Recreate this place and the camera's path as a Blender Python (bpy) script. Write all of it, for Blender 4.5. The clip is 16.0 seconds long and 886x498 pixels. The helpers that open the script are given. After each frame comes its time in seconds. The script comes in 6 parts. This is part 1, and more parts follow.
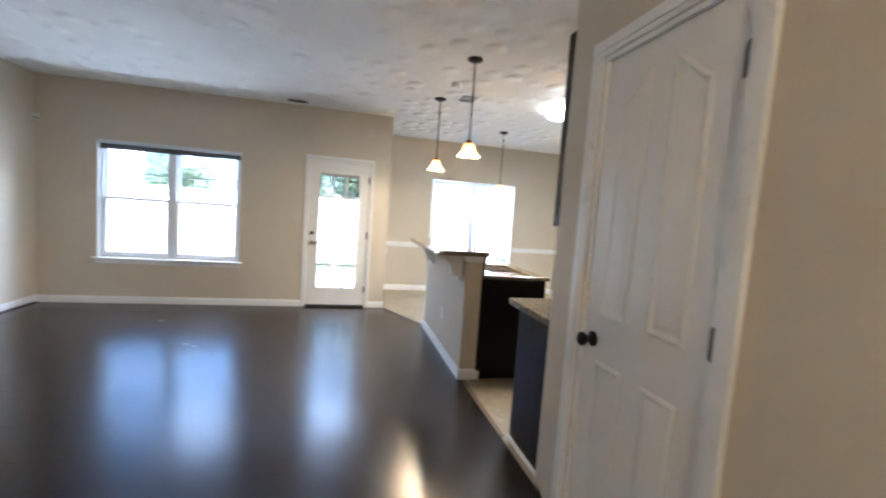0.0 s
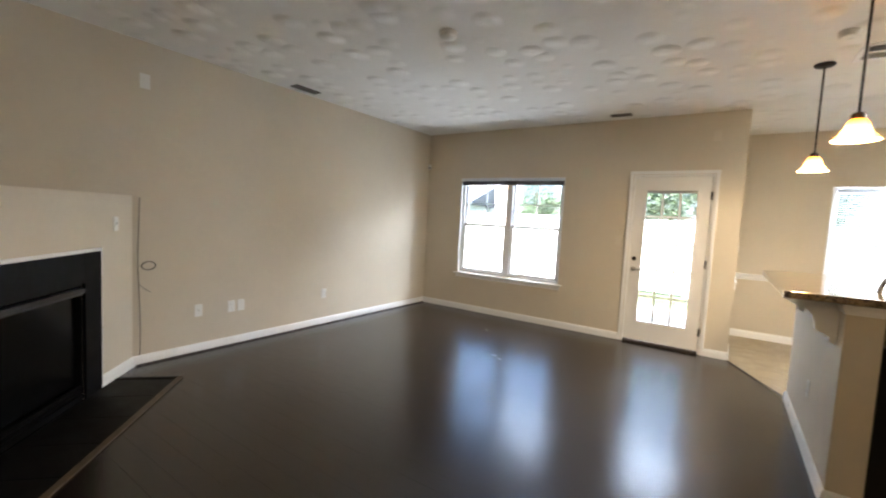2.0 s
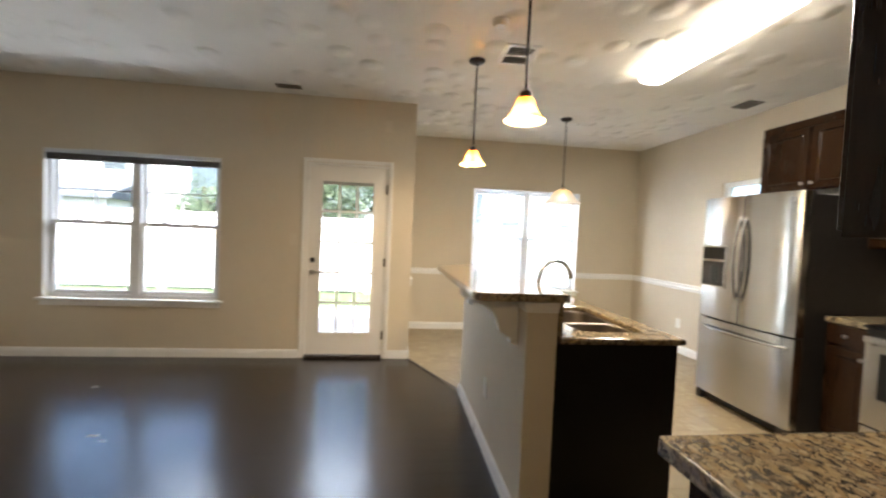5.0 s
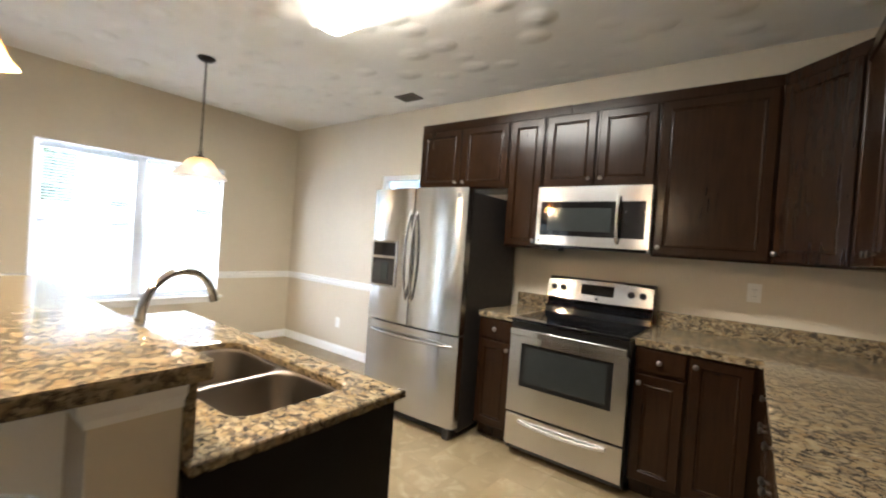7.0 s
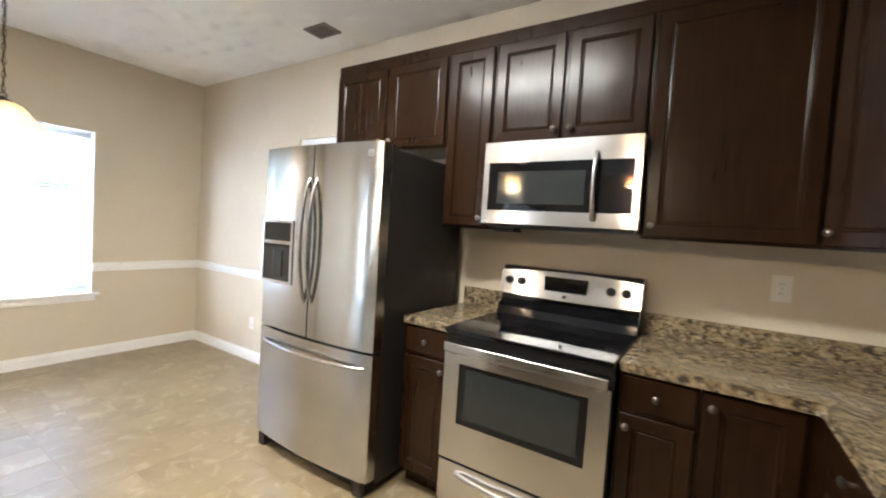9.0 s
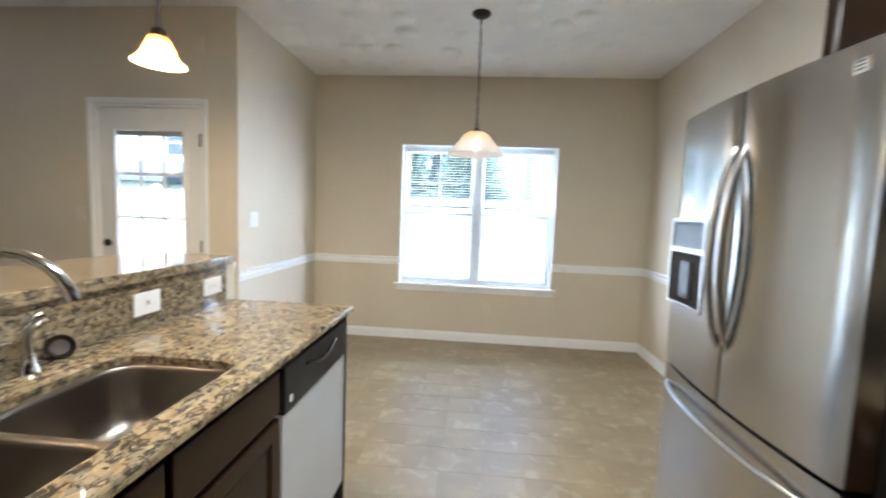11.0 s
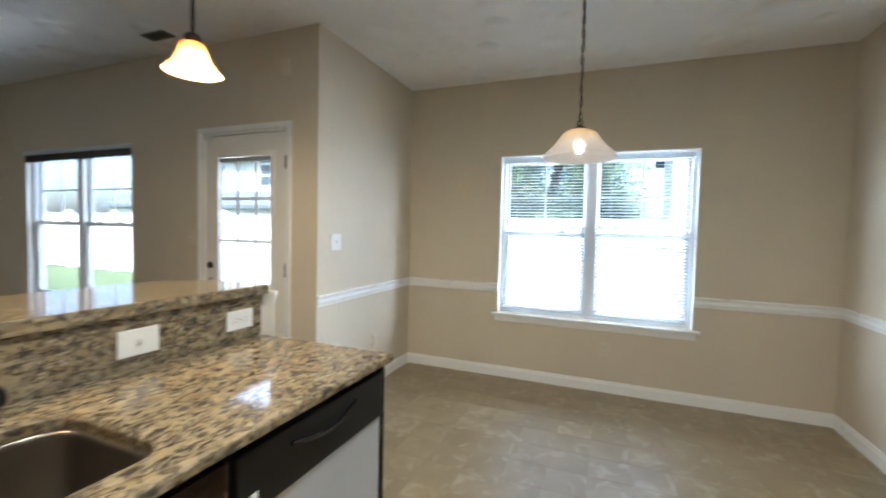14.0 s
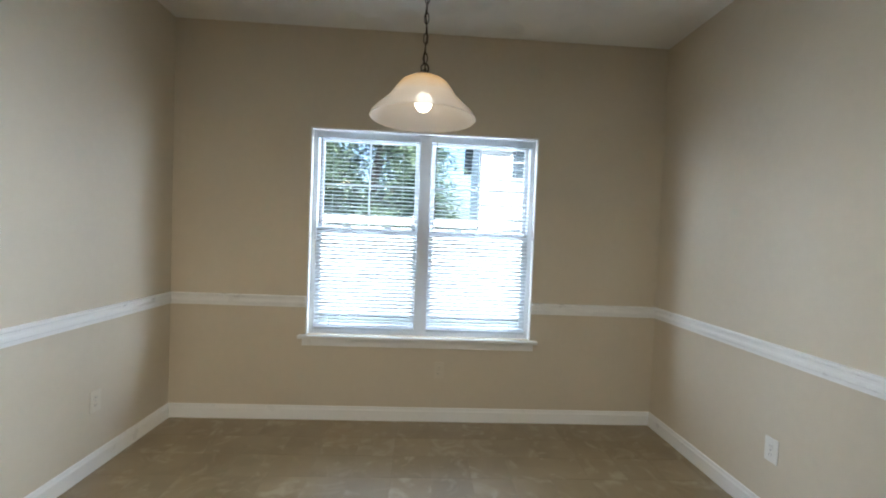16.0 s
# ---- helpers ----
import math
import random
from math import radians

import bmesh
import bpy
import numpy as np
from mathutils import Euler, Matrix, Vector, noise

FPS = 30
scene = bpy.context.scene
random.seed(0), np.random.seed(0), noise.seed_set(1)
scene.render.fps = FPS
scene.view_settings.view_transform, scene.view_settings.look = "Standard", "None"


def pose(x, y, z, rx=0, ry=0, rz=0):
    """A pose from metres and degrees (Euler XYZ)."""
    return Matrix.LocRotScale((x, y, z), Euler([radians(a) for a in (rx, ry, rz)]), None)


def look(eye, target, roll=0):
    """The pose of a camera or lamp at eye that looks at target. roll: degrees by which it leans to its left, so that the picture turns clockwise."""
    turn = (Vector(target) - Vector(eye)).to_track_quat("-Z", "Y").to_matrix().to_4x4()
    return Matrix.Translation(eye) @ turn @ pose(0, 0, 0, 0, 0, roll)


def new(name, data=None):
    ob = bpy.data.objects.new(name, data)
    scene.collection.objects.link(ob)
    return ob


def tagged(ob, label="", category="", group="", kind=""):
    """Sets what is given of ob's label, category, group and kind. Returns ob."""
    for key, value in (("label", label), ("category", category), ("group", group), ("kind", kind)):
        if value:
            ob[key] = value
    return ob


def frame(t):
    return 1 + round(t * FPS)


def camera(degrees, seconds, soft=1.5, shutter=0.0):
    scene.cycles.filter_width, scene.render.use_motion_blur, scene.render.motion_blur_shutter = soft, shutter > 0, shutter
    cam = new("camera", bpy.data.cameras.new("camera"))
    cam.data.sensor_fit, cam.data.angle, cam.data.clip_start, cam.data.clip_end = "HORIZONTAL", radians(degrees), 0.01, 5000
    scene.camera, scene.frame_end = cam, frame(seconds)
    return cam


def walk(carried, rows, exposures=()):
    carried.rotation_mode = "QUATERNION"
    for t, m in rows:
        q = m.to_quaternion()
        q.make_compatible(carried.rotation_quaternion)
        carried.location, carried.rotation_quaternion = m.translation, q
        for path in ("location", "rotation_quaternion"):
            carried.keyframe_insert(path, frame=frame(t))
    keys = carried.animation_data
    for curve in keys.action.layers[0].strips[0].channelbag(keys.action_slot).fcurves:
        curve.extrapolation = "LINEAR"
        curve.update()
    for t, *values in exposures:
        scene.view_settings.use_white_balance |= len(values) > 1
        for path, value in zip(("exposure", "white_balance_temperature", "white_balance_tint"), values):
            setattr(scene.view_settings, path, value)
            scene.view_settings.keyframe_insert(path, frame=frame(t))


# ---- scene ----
cam = camera(93.5, 16.0, soft=2.0, shutter=0.4)
PATH = [
    (0, (0.389, 0.283, 1.401), (0.859, 2.221, 1.239), 4.1),
    (0.5, (0.538, 0.472, 1.362), (0.494, 2.466, 1.209), 3.9),
    (1, (0.688, 0.649, 1.403), (0.169, 2.576, 1.243), 3.6),
    (1.5, (0.808, 0.738, 1.401), (-0.073, 2.529, 1.247), 3.3),
    (2, (0.885, 0.753, 1.401), (-0.232, 2.405, 1.253), 3.0),
    (2.5, (0.919, 0.75, 1.389), (-0.331, 2.304, 1.25), 2.9),
    (3, (0.922, 0.751, 1.381), (-0.335, 2.301, 1.241), 2.7),
    (3.5, (0.86, 0.897, 1.375), (-0.187, 2.596, 1.236), 2.4),
    (4, (0.758, 1.15, 1.373), (0.089, 3.031, 1.253), 2.2),
    (4.5, (0.764, 1.503, 1.356), (0.524, 3.486, 1.26), 2.3),
    (5, (0.798, 1.815, 1.362), (1.038, 3.799, 1.289), 2.5),
    (5.2, (0.813, 1.945, 1.359), (1.237, 3.899, 1.301), 2.8),
    (7.3, (1.289, 2.825, 1.378), (2.972, 3.905, 1.341), 4.0),
    (7.5, (1.341, 2.848, 1.382), (3.065, 3.86, 1.335), 3.9),
    (8, (1.555, 2.931, 1.375), (3.352, 3.806, 1.305), 4.0),
    (8.2, (1.665, 2.959, 1.373), (3.472, 3.814, 1.301), 4.0),
    (10.3, (2.588, 3.187, 1.365), (3.283, 5.057, 1.215), 2.8),
    (10.5, (2.634, 3.239, 1.351), (3.086, 5.181, 1.195), 2.8),
    (11, (2.731, 3.39, 1.347), (2.57, 5.375, 1.174), 2.2),
    (11.5, (2.83, 3.493, 1.33), (2.142, 5.362, 1.157), 1.7),
    (12, (2.94, 3.537, 1.324), (1.894, 5.234, 1.159), 1.3),
    (12.5, (2.978, 3.554, 1.319), (1.723, 5.105, 1.173), 0.7),
    (13, (2.973, 3.586, 1.313), (1.665, 5.092, 1.177), 0.1),
    (13.5, (2.942, 3.712, 1.312), (1.839, 5.376, 1.193), 0.3),
    (14, (2.869, 3.937, 1.343), (2.129, 5.793, 1.255), 1.4),
    (14.5, (2.832, 4.150, 1.324), (2.434, 6.109, 1.276), 1.7),
    (15, (2.818, 4.405, 1.344), (2.654, 6.398, 1.316), 2.0),
    (15.5, (2.771, 4.624, 1.311), (2.794, 6.623, 1.286), 2.3),
    (16, (2.707, 4.776, 1.319), (2.81, 6.773, 1.259), 2.3),
]
EXPOSURES = [(0, 4.42, 4950, 10), (0.5, 4.32, 5450, 10), (1, 4.3, 5650, 10), (2.5, 4.25, 5950, 10), (5, 3.9, 6050, 10), (7.5, 4.3, 5550, 10), (8.2, 4.4, 5550, 10), (10.5, 4.0, 5100, 9), (11.5, 3.65, 5200, 6), (12.5, 3.55, 5300, 6), (14.5, 3.3, 5250, 5), (15.5, 3.25, 5200, 5), (16, 2.95, 5400, 5)]
walk(cam, [(t, look(eye, target, roll)) for t, eye, target, roll in PATH], EXPOSURES)

# ---- world, sun, lamps' strengths ----
SKY, SUN, PEND, TUBE, DAY = 0.15, 4.5, 3.00, 1.5, 60.0
SUN_UP = 52.0
world = bpy.data.worlds.new("sky")
scene.world = world
world.use_nodes = True
wn = world.node_tree.nodes
sky = wn.new("ShaderNodeTexSky")
sky.sky_type, sky.sun_disc = "NISHITA", False
sky.air_density, sky.dust_density, sky.ozone_density = 1.0, 4.0, 0.6
sky.sun_elevation, sky.sun_rotation = radians(SUN_UP), math.pi
wn["Background"].inputs[1].default_value = SKY
world.node_tree.links.new(sky.outputs[0], wn["Background"].inputs[0])
sun = new("sun", bpy.data.lights.new("sun", "SUN"))
sun.data.energy, sun.data.angle, sun.data.color = SUN, radians(0.53), (1.0, 0.95, 0.87)
sun.matrix_world = look((0, -math.cos(radians(SUN_UP)) * 30, math.sin(radians(SUN_UP)) * 30), (0, 0, 0))


def daylight_fill(at, aim, width, height, share):
    """Stands in for daylight from the bright sky or sunlit ground beyond an opening: an added lamp outside it, clear of
    every line of sight.
    """
    o = new("daylight_fill", bpy.data.lights.new("daylight_fill", "AREA"))
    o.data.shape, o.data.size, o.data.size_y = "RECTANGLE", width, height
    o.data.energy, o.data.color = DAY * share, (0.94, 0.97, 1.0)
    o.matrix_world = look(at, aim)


daylight_fill((-1.75, 7.96, 3.45), (-1.75, 5.7, 1.0), 1.7, 2.0, 0.22)
daylight_fill((-0.05, 8.70, 3.20), (-2.40, 5.4, 1.0), 1.5, 1.1, 0.13)
daylight_fill((0.75, 7.96, 3.45), (0.75, 5.7, 1.0), 2.4, 2.0, 0.20)
daylight_fill((2.71, 9.40, 3.45), (2.71, 7.1, 1.0), 2.8, 2.0, 0.29)
daylight_fill((1.60, 8.20, 1.70), (3.60, 7.2, 1.5), 0.5, 1.4, 0.15)
daylight_fill((3.84, 8.20, 1.70), (1.80, 7.2, 1.5), 0.5, 1.4, 0.22)
# added upward lamps in place of daylight thrown up from the sunlit patio and lawn under the two windows
daylight_fill((-1.75, 7.30, 0.02), (-1.75, 5.2, 2.7), 1.8, 0.9, 0.062)
daylight_fill((2.71, 8.70, 0.02), (2.71, 6.5, 2.7), 2.0, 0.9, 0.11)


# ---- materials ----
class Nodes:
    """A small builder of node materials."""

    def __init__(self, name):
        self.m = bpy.data.materials.new(name)
        self.m.use_nodes = True
        self.t = self.m.node_tree
        self.b = self.t.nodes["Principled BSDF"]
        self.co = self.t.nodes.new("ShaderNodeTexCoord").outputs["Object"]

    def n(self, kind, **inputs):
        node = self.t.nodes.new(kind)
        for key, value in inputs.items():
            self.put(node.inputs[key.replace("_", " ")], value)
        return node

    def put(self, socket, value):
        if isinstance(value, bpy.types.NodeSocket):
            self.t.links.new(value, socket)
        else:
            socket.default_value = value

    def scaled(self, sx, sy, sz, co=None):
        node = self.n("ShaderNodeMapping")
        self.put(node.inputs["Vector"], co or self.co)
        node.inputs["Scale"].default_value = (sx, sy, sz)
        return node.outputs[0]

    def noise(self, scale, detail=4.0, rough=0.55, co=None, distort=0.0):
        node = self.n("ShaderNodeTexNoise", Scale=scale, Detail=detail, Roughness=rough, Distortion=distort)
        self.put(node.inputs["Vector"], co or self.co)
        return node.outputs["Fac"]

    def cells(self, scale, feature="F1", co=None, out="Distance", random_=1.0):
        node = self.n("ShaderNodeTexVoronoi", Scale=scale, Randomness=random_)
        node.feature = feature
        self.put(node.inputs["Vector"], co or self.co)
        return node.outputs[out]

    def ramp(self, fac, stops):
        node = self.n("ShaderNodeValToRGB")
        self.put(node.inputs[0], fac)
        ramp = node.color_ramp
        while len(ramp.elements) < len(stops):
            ramp.elements.new(0.5)
        for e, (p, c) in zip(ramp.elements, stops):
            e.position, e.color = p, (*c, 1) if len(c) == 3 else c
        return node.outputs[0]

    def grey(self, fac, a, va, b, vb):
        node = self.n("ShaderNodeMapRange", From_Min=a, From_Max=b, To_Min=va, To_Max=vb)
        self.put(node.inputs["Value"], fac)
        return node.outputs[0]

    def mix(self, fac, a, b, kind="MIX"):
        node = self.t.nodes.new("ShaderNodeMix")
        node.data_type, node.blend_type = "RGBA", kind
        self.put(node.inputs[0], fac)
        self.put(node.inputs[6], a if isinstance(a, bpy.types.NodeSocket) else (*a, 1))
        self.put(node.inputs[7], b if isinstance(b, bpy.types.NodeSocket) else (*b, 1))
        return node.outputs[2]

    def math(self, op, a, b=0.0):
        node = self.t.nodes.new("ShaderNodeMath")
        node.operation = op
        self.put(node.inputs[0], a)
        self.put(node.inputs[1], b)
        return node.outputs[0]

    def bump(self, height, strength, distance=0.002, normal=None):
        node = self.n("ShaderNodeBump", Strength=strength, Distance=distance)
        self.put(node.inputs["Height"], height)
        if normal is not None:
            self.put(node.inputs["Normal"], normal)
        return node.outputs[0]

    def set(self, **inputs):
        for key, value in inputs.items():
            self.put(self.b.inputs[key.replace("_", " ")], value)
        return self.m


def rgb(c):
    return (*c, 1)


def painted(name, colour, rough=0.5, grain=260.0, relief=0.25, spread=0.05):
    """Painted board or plaster: slight blotches, roller or orange-peel relief."""
    k = Nodes(name)
    dark = tuple(v * (1 - spread * 2) for v in colour)
    c = k.mix(k.grey(k.noise(1.7, 5), 0.3, 0, 0.7, 1), dark, colour)
    c = k.mix(k.grey(k.noise(22, 3), 0.4, 0, 0.8, 0.35), c, tuple(min(1, v * 1.04) for v in colour))
    b = k.bump(k.noise(grain, 2), relief, 0.0012)
    return k.set(Base_Color=c, Roughness=k.grey(k.noise(9, 3), 0.3, rough - 0.06, 0.7, rough + 0.06), Normal=b)


WALL = painted("wall_paint", (0.640, 0.572, 0.452), 0.62, 240, 0.35, 0.03)
TRIM = painted("white_trim_paint", (0.86, 0.86, 0.845), 0.32, 90, 0.12, 0.02)
DOOR = painted("white_door_paint", (0.83, 0.815, 0.775), 0.36, 130, 0.2, 0.02)
VINYL = painted("white_window_vinyl", (0.83, 0.85, 0.87), 0.35, 200, 0.08, 0.02)
PLATE = painted("white_plastic", (0.80, 0.79, 0.75), 0.3, 300, 0.05, 0.02)
ALMOND = painted("cream_plastic", (0.66, 0.60, 0.485), 0.35, 300, 0.05, 0.02)


def ceiling_material():
    k = Nodes("stomped_ceiling_texture")
    co = k.n("ShaderNodeVectorMath")
    co.operation = "MULTIPLY_ADD"
    k.put(co.inputs[0], k.n("ShaderNodeTexNoise", Scale=1.6, Detail=1.0).outputs["Color"])
    co.inputs[1].default_value = (0.22, 0.22, 0.0)
    k.put(co.inputs[2], k.co)
    flat = k.scaled(1.0, 0.8, 0.0, co.outputs[0])
    stamp = k.n("ShaderNodeTexVoronoi", Scale=4.6, Randomness=0.6)
    k.put(stamp.inputs["Vector"], flat)
    dome = k.n("ShaderNodeMapRange", From_Min=0.10, From_Max=0.50, To_Min=1.0, To_Max=0.0)
    dome.interpolation_type = "SMOOTHSTEP"
    k.put(dome.inputs["Value"], stamp.outputs["Distance"])
    away = k.n("ShaderNodeVectorMath")
    away.operation = "SUBTRACT"
    k.put(away.inputs[0], flat)
    k.put(away.inputs[1], stamp.outputs["Position"])
    drag = k.n("ShaderNodeVectorMath")
    drag.operation = "DOT_PRODUCT"
    k.put(drag.inputs[0], away.outputs[0])
    drag.inputs[1].default_value = (2.0, -5.5, 0.0)
    lift = k.math("ADD", drag.outputs["Value"], 0.75)
    patch = k.math("MULTIPLY", lift, k.grey(k.noise(2.1, 2), 0.30, 0.55, 0.62, 1.0))
    fine = k.noise(38, 3, 0.6)
    h = k.math("ADD", k.math("MULTIPLY", dome.outputs[0], patch), k.math("MULTIPLY", fine, 0.035))
    c = k.mix(k.grey(k.noise(3.1, 3), 0.3, 0, 0.7, 1), (0.83, 0.815, 0.775), (0.87, 0.855, 0.815))
    return k.set(Base_Color=c, Roughness=0.85, Normal=k.bump(h, 0.9, 0.038))


CEILING = ceiling_material()


def plank_material():
    k = Nodes("espresso_plank_floor")
    rnd = k.n("ShaderNodeObjectInfo").outputs["Random"]
    grain = k.noise(9, 5, 0.6, k.scaled(1.0, 18, 1), 0.15)
    c = k.mix(k.grey(grain, 0.3, 0, 0.75, 1), (0.0088, 0.0054, 0.0044), (0.0160, 0.0096, 0.0074))
    c = k.mix(k.grey(rnd, 0, 0.0, 1, 0.5), c, (0.0098, 0.0066, 0.0056))
    rough = k.math("ADD", k.grey(k.noise(2.2, 4), 0.3, 0.225, 0.7, 0.255), k.grey(grain, 0.3, 0.0, 0.7, 0.012))
    wave = k.noise(3.0, 3, 0.5, k.scaled(0.35, 3.2, 1))
    h = k.math("ADD", wave, k.math("MULTIPLY", grain, 0.05))
    return k.set(Base_Color=c, Roughness=rough, Normal=k.bump(h, 0.03, 0.002), Specular_IOR_Level=0.8)


PLANK = plank_material()


def tile_material():
    k = Nodes("mottled_beige_tile")
    rnd = k.n("ShaderNodeObjectInfo").outputs["Random"]
    shift = k.n("ShaderNodeVectorMath")
    shift.operation = "ADD"
    k.put(shift.inputs[0], k.co)
    k.put(shift.inputs[1], k.math("MULTIPLY", rnd, 37.0))
    big = k.noise(3.4, 3, 0.5, shift.outputs[0], 0.3)
    veil = k.noise(6.5, 4, 0.55, shift.outputs[0], 1.2)
    c = k.mix(k.grey(big, 0.34, 0, 0.66, 1), (0.220, 0.168, 0.090), (0.295, 0.230, 0.132))
    c = k.mix(k.grey(veil, 0.53, 0, 0.68, 0.65), c, (0.42, 0.355, 0.24))
    c = k.mix(k.grey(rnd, 0, 0.0, 1, 0.15), c, (0.205, 0.168, 0.105))
    rough = k.grey(veil, 0.3, 0.34, 0.75, 0.41)
    return k.set(Base_Color=c, Roughness=rough, Normal=k.bump(k.noise(5, 2), 0.03, 0.002), Specular_IOR_Level=1.0)


TILE = tile_material()
GROUT = painted("tan_grout", (0.30, 0.25, 0.165), 0.45, 160, 0.4, 0.1)
UNDER = painted("dark_subfloor", (0.012, 0.009, 0.008), 0.7, 120, 0.3, 0.1)


def cabinet_material():
    k = Nodes("espresso_stained_cabinet_wood")
    grain = k.noise(9, 4, 0.5, k.scaled(6, 6, 0.6), 0.2)
    cloud = k.noise(2.6, 3)
    c = k.mix(k.grey(grain, 0.3, 0, 0.75, 1), (0.0105, 0.0048, 0.0021), (0.0200, 0.0090, 0.0037))
    c = k.mix(k.grey(cloud, 0.35, 0, 0.7, 0.5), c, (0.032, 0.0138, 0.0056))
    return k.set(Base_Color=c, Roughness=k.grey(k.noise(14, 3), 0.3, 0.19, 0.7, 0.27), Normal=k.bump(grain, 0.02, 0.001), Specular_IOR_Level=0.24)


CABINET = cabinet_material()


def granite_material():
    k = Nodes("polished_speckled_granite")
    warp = k.n("ShaderNodeVectorMath")
    warp.operation = "MULTIPLY_ADD"
    k.put(warp.inputs[0], k.n("ShaderNodeTexNoise", Scale=28.0, Detail=3.0).outputs["Color"])
    warp.inputs[1].default_value = (0.022, 0.022, 0.022)
    k.put(warp.inputs[2], k.co)
    w = warp.outputs[0]
    flow = k.scaled(1.0, 0.62, 1.0, w)
    crystal = k.n("ShaderNodeSeparateColor")
    k.put(crystal.inputs[0], k.cells(62, "F1", flow, "Color"))
    base = k.ramp(crystal.outputs[0], [(0.0, (0.37, 0.302, 0.186)), (0.28, (0.295, 0.220, 0.116)), (0.48, (0.395, 0.325, 0.212)), (0.66, (0.26, 0.180, 0.088)), (0.84, (0.20, 0.170, 0.124)), (1.0, (0.37, 0.302, 0.190))])
    speck = k.noise(150, 3, 0.6, w)
    base = k.mix(k.grey(speck, 0.35, 0.35, 0.62, 0.0), base, (0.17, 0.125, 0.072))
    drift = k.noise(7, 3, 0.6, w, 0.5)
    seam = k.n("ShaderNodeMapRange", From_Min=0.02, From_Max=0.16, To_Min=1.0, To_Max=0.0)
    k.put(seam.inputs["Value"], k.cells(62, "DISTANCE_TO_EDGE", flow))
    vein = k.math("MULTIPLY", seam.outputs[0], k.grey(k.noise(34, 3, 0.6, flow, 0.6), 0.45, 0.0, 0.55, 0.95))
    base = k.mix(vein, base, (0.060, 0.046, 0.032))
    flake = k.noise(58, 4, 0.55, flow, 0.8)
    base = k.mix(k.grey(flake, 0.540, 0, 0.580, 0.92), base, (0.038, 0.032, 0.025))
    base = k.mix(k.grey(drift, 0.50, 0, 0.70, 0.35), base, (0.15, 0.125, 0.085))
    return k.set(Base_Color=base, Roughness=k.grey(flake, 0.4, 0.07, 0.7, 0.14), Specular_IOR_Level=0.55)


GRANITE = granite_material()


def steel_material(name, colour=(0.60, 0.59, 0.575), rough=0.24, along=0.0):
    k = Nodes(name)
    smear = k.noise(3.5, 3)
    c = k.mix(k.grey(smear, 0.3, 0, 0.7, 1), tuple(v * 0.92 for v in colour), colour)
    r = k.grey(smear, 0.3, rough - 0.02, 0.7, rough + 0.03)
    tangent = k.n("ShaderNodeTangent")
    tangent.direction_type, tangent.axis = "RADIAL", "Z"
    if along:
        k.set(Normal=k.bump(k.noise(7.5, 2, 0.5, k.scaled(1, 1, 0.05)), 0.30, 0.005))
    return k.set(Base_Color=c, Metallic=1.0, Roughness=r, Anisotropic=along, Anisotropic_Rotation=0.25, Tangent=tangent.outputs[0])


STEEL = steel_material("brushed_stainless_steel", (0.56, 0.555, 0.54), 0.19, 0.85)
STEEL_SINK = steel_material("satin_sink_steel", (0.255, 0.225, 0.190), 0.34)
CHROME = steel_material("polished_chrome", (0.80, 0.80, 0.80), 0.07)
NICKEL = steel_material("dull_nickel", (0.42, 0.39, 0.35), 0.30)
PEWTER = steel_material("dark_pewter", (0.17, 0.15, 0.13), 0.34)
SATIN = steel_material("satin_handle_steel", (0.44, 0.43, 0.41), 0.44)


def plain(name, colour, rough, metal=0.0, scale=40.0, spread=0.25, relief=0.05, **more):
    k = Nodes(name)
    low = tuple(v * (1 - spread) for v in colour)
    return k.set(Base_Color=k.mix(k.grey(k.noise(scale, 4), 0.3, 0, 0.7, 1), low, colour), Roughness=k.grey(k.noise(scale * 0.4, 3), 0.3, max(0.02, rough - 0.04), 0.7, rough + 0.05),
                 Metallic=metal, Normal=k.bump(k.noise(scale * 6, 2), relief, 0.001), **more)


# Near-black: the lack of light on the island's south end is in this colour.
ENDPANEL = plain("shaded_end_panel", (0.0045, 0.0036, 0.0032), 0.45, 0.0, 20, 0.2, 0.05, Specular_IOR_Level=0.2)
BRONZE = plain("oil_rubbed_bronze", (0.035, 0.026, 0.021), 0.38, 0.7)
BLACK = plain("black_plastic", (0.008, 0.008, 0.008), 0.34, 0.0, 40.0, 0.25, 0.05, Specular_IOR_Level=0.3)
BLACK_GLASS = plain("black_ceramic_glass", (0.006, 0.006, 0.007), 0.06, 0.0, 12, 0.1, 0.0)
FIRE_BLACK = plain("matt_black_firebox_steel", (0.003, 0.003, 0.003), 0.5, 0.0, 40, 0.25, 0.05, Specular_IOR_Level=0.12)
HOOD = plain("dark_satin_hood", (0.016, 0.016, 0.018), 0.34, 0.0, 30, 0.2, 0.05, Specular_IOR_Level=0.4)
FIRE_GLASS = plain("dull_black_fire_glass", (0.002, 0.002, 0.002), 0.16, 0.0, 12, 0.1, 0.0, Specular_IOR_Level=0.12)
SMOKED = plain("smoked_oven_glass", (0.030, 0.034, 0.034), 0.09, 0.0, 12, 0.1, 0.0)
CHARCOAL = plain("charcoal_textured_steel", (0.030, 0.027, 0.025), 0.46, 0.0, 60, 0.15, 0.3)
DW_FRONT = plain("silver_dishwasher_panel", (0.62, 0.64, 0.67), 0.38, 0.35, 5, 0.06, 0.05)
SLATE = plain("black_slate_tile", (0.0035, 0.0036, 0.0042), 0.55, 0.0, 16, 0.3, 0.15, Specular_IOR_Level=0.12)
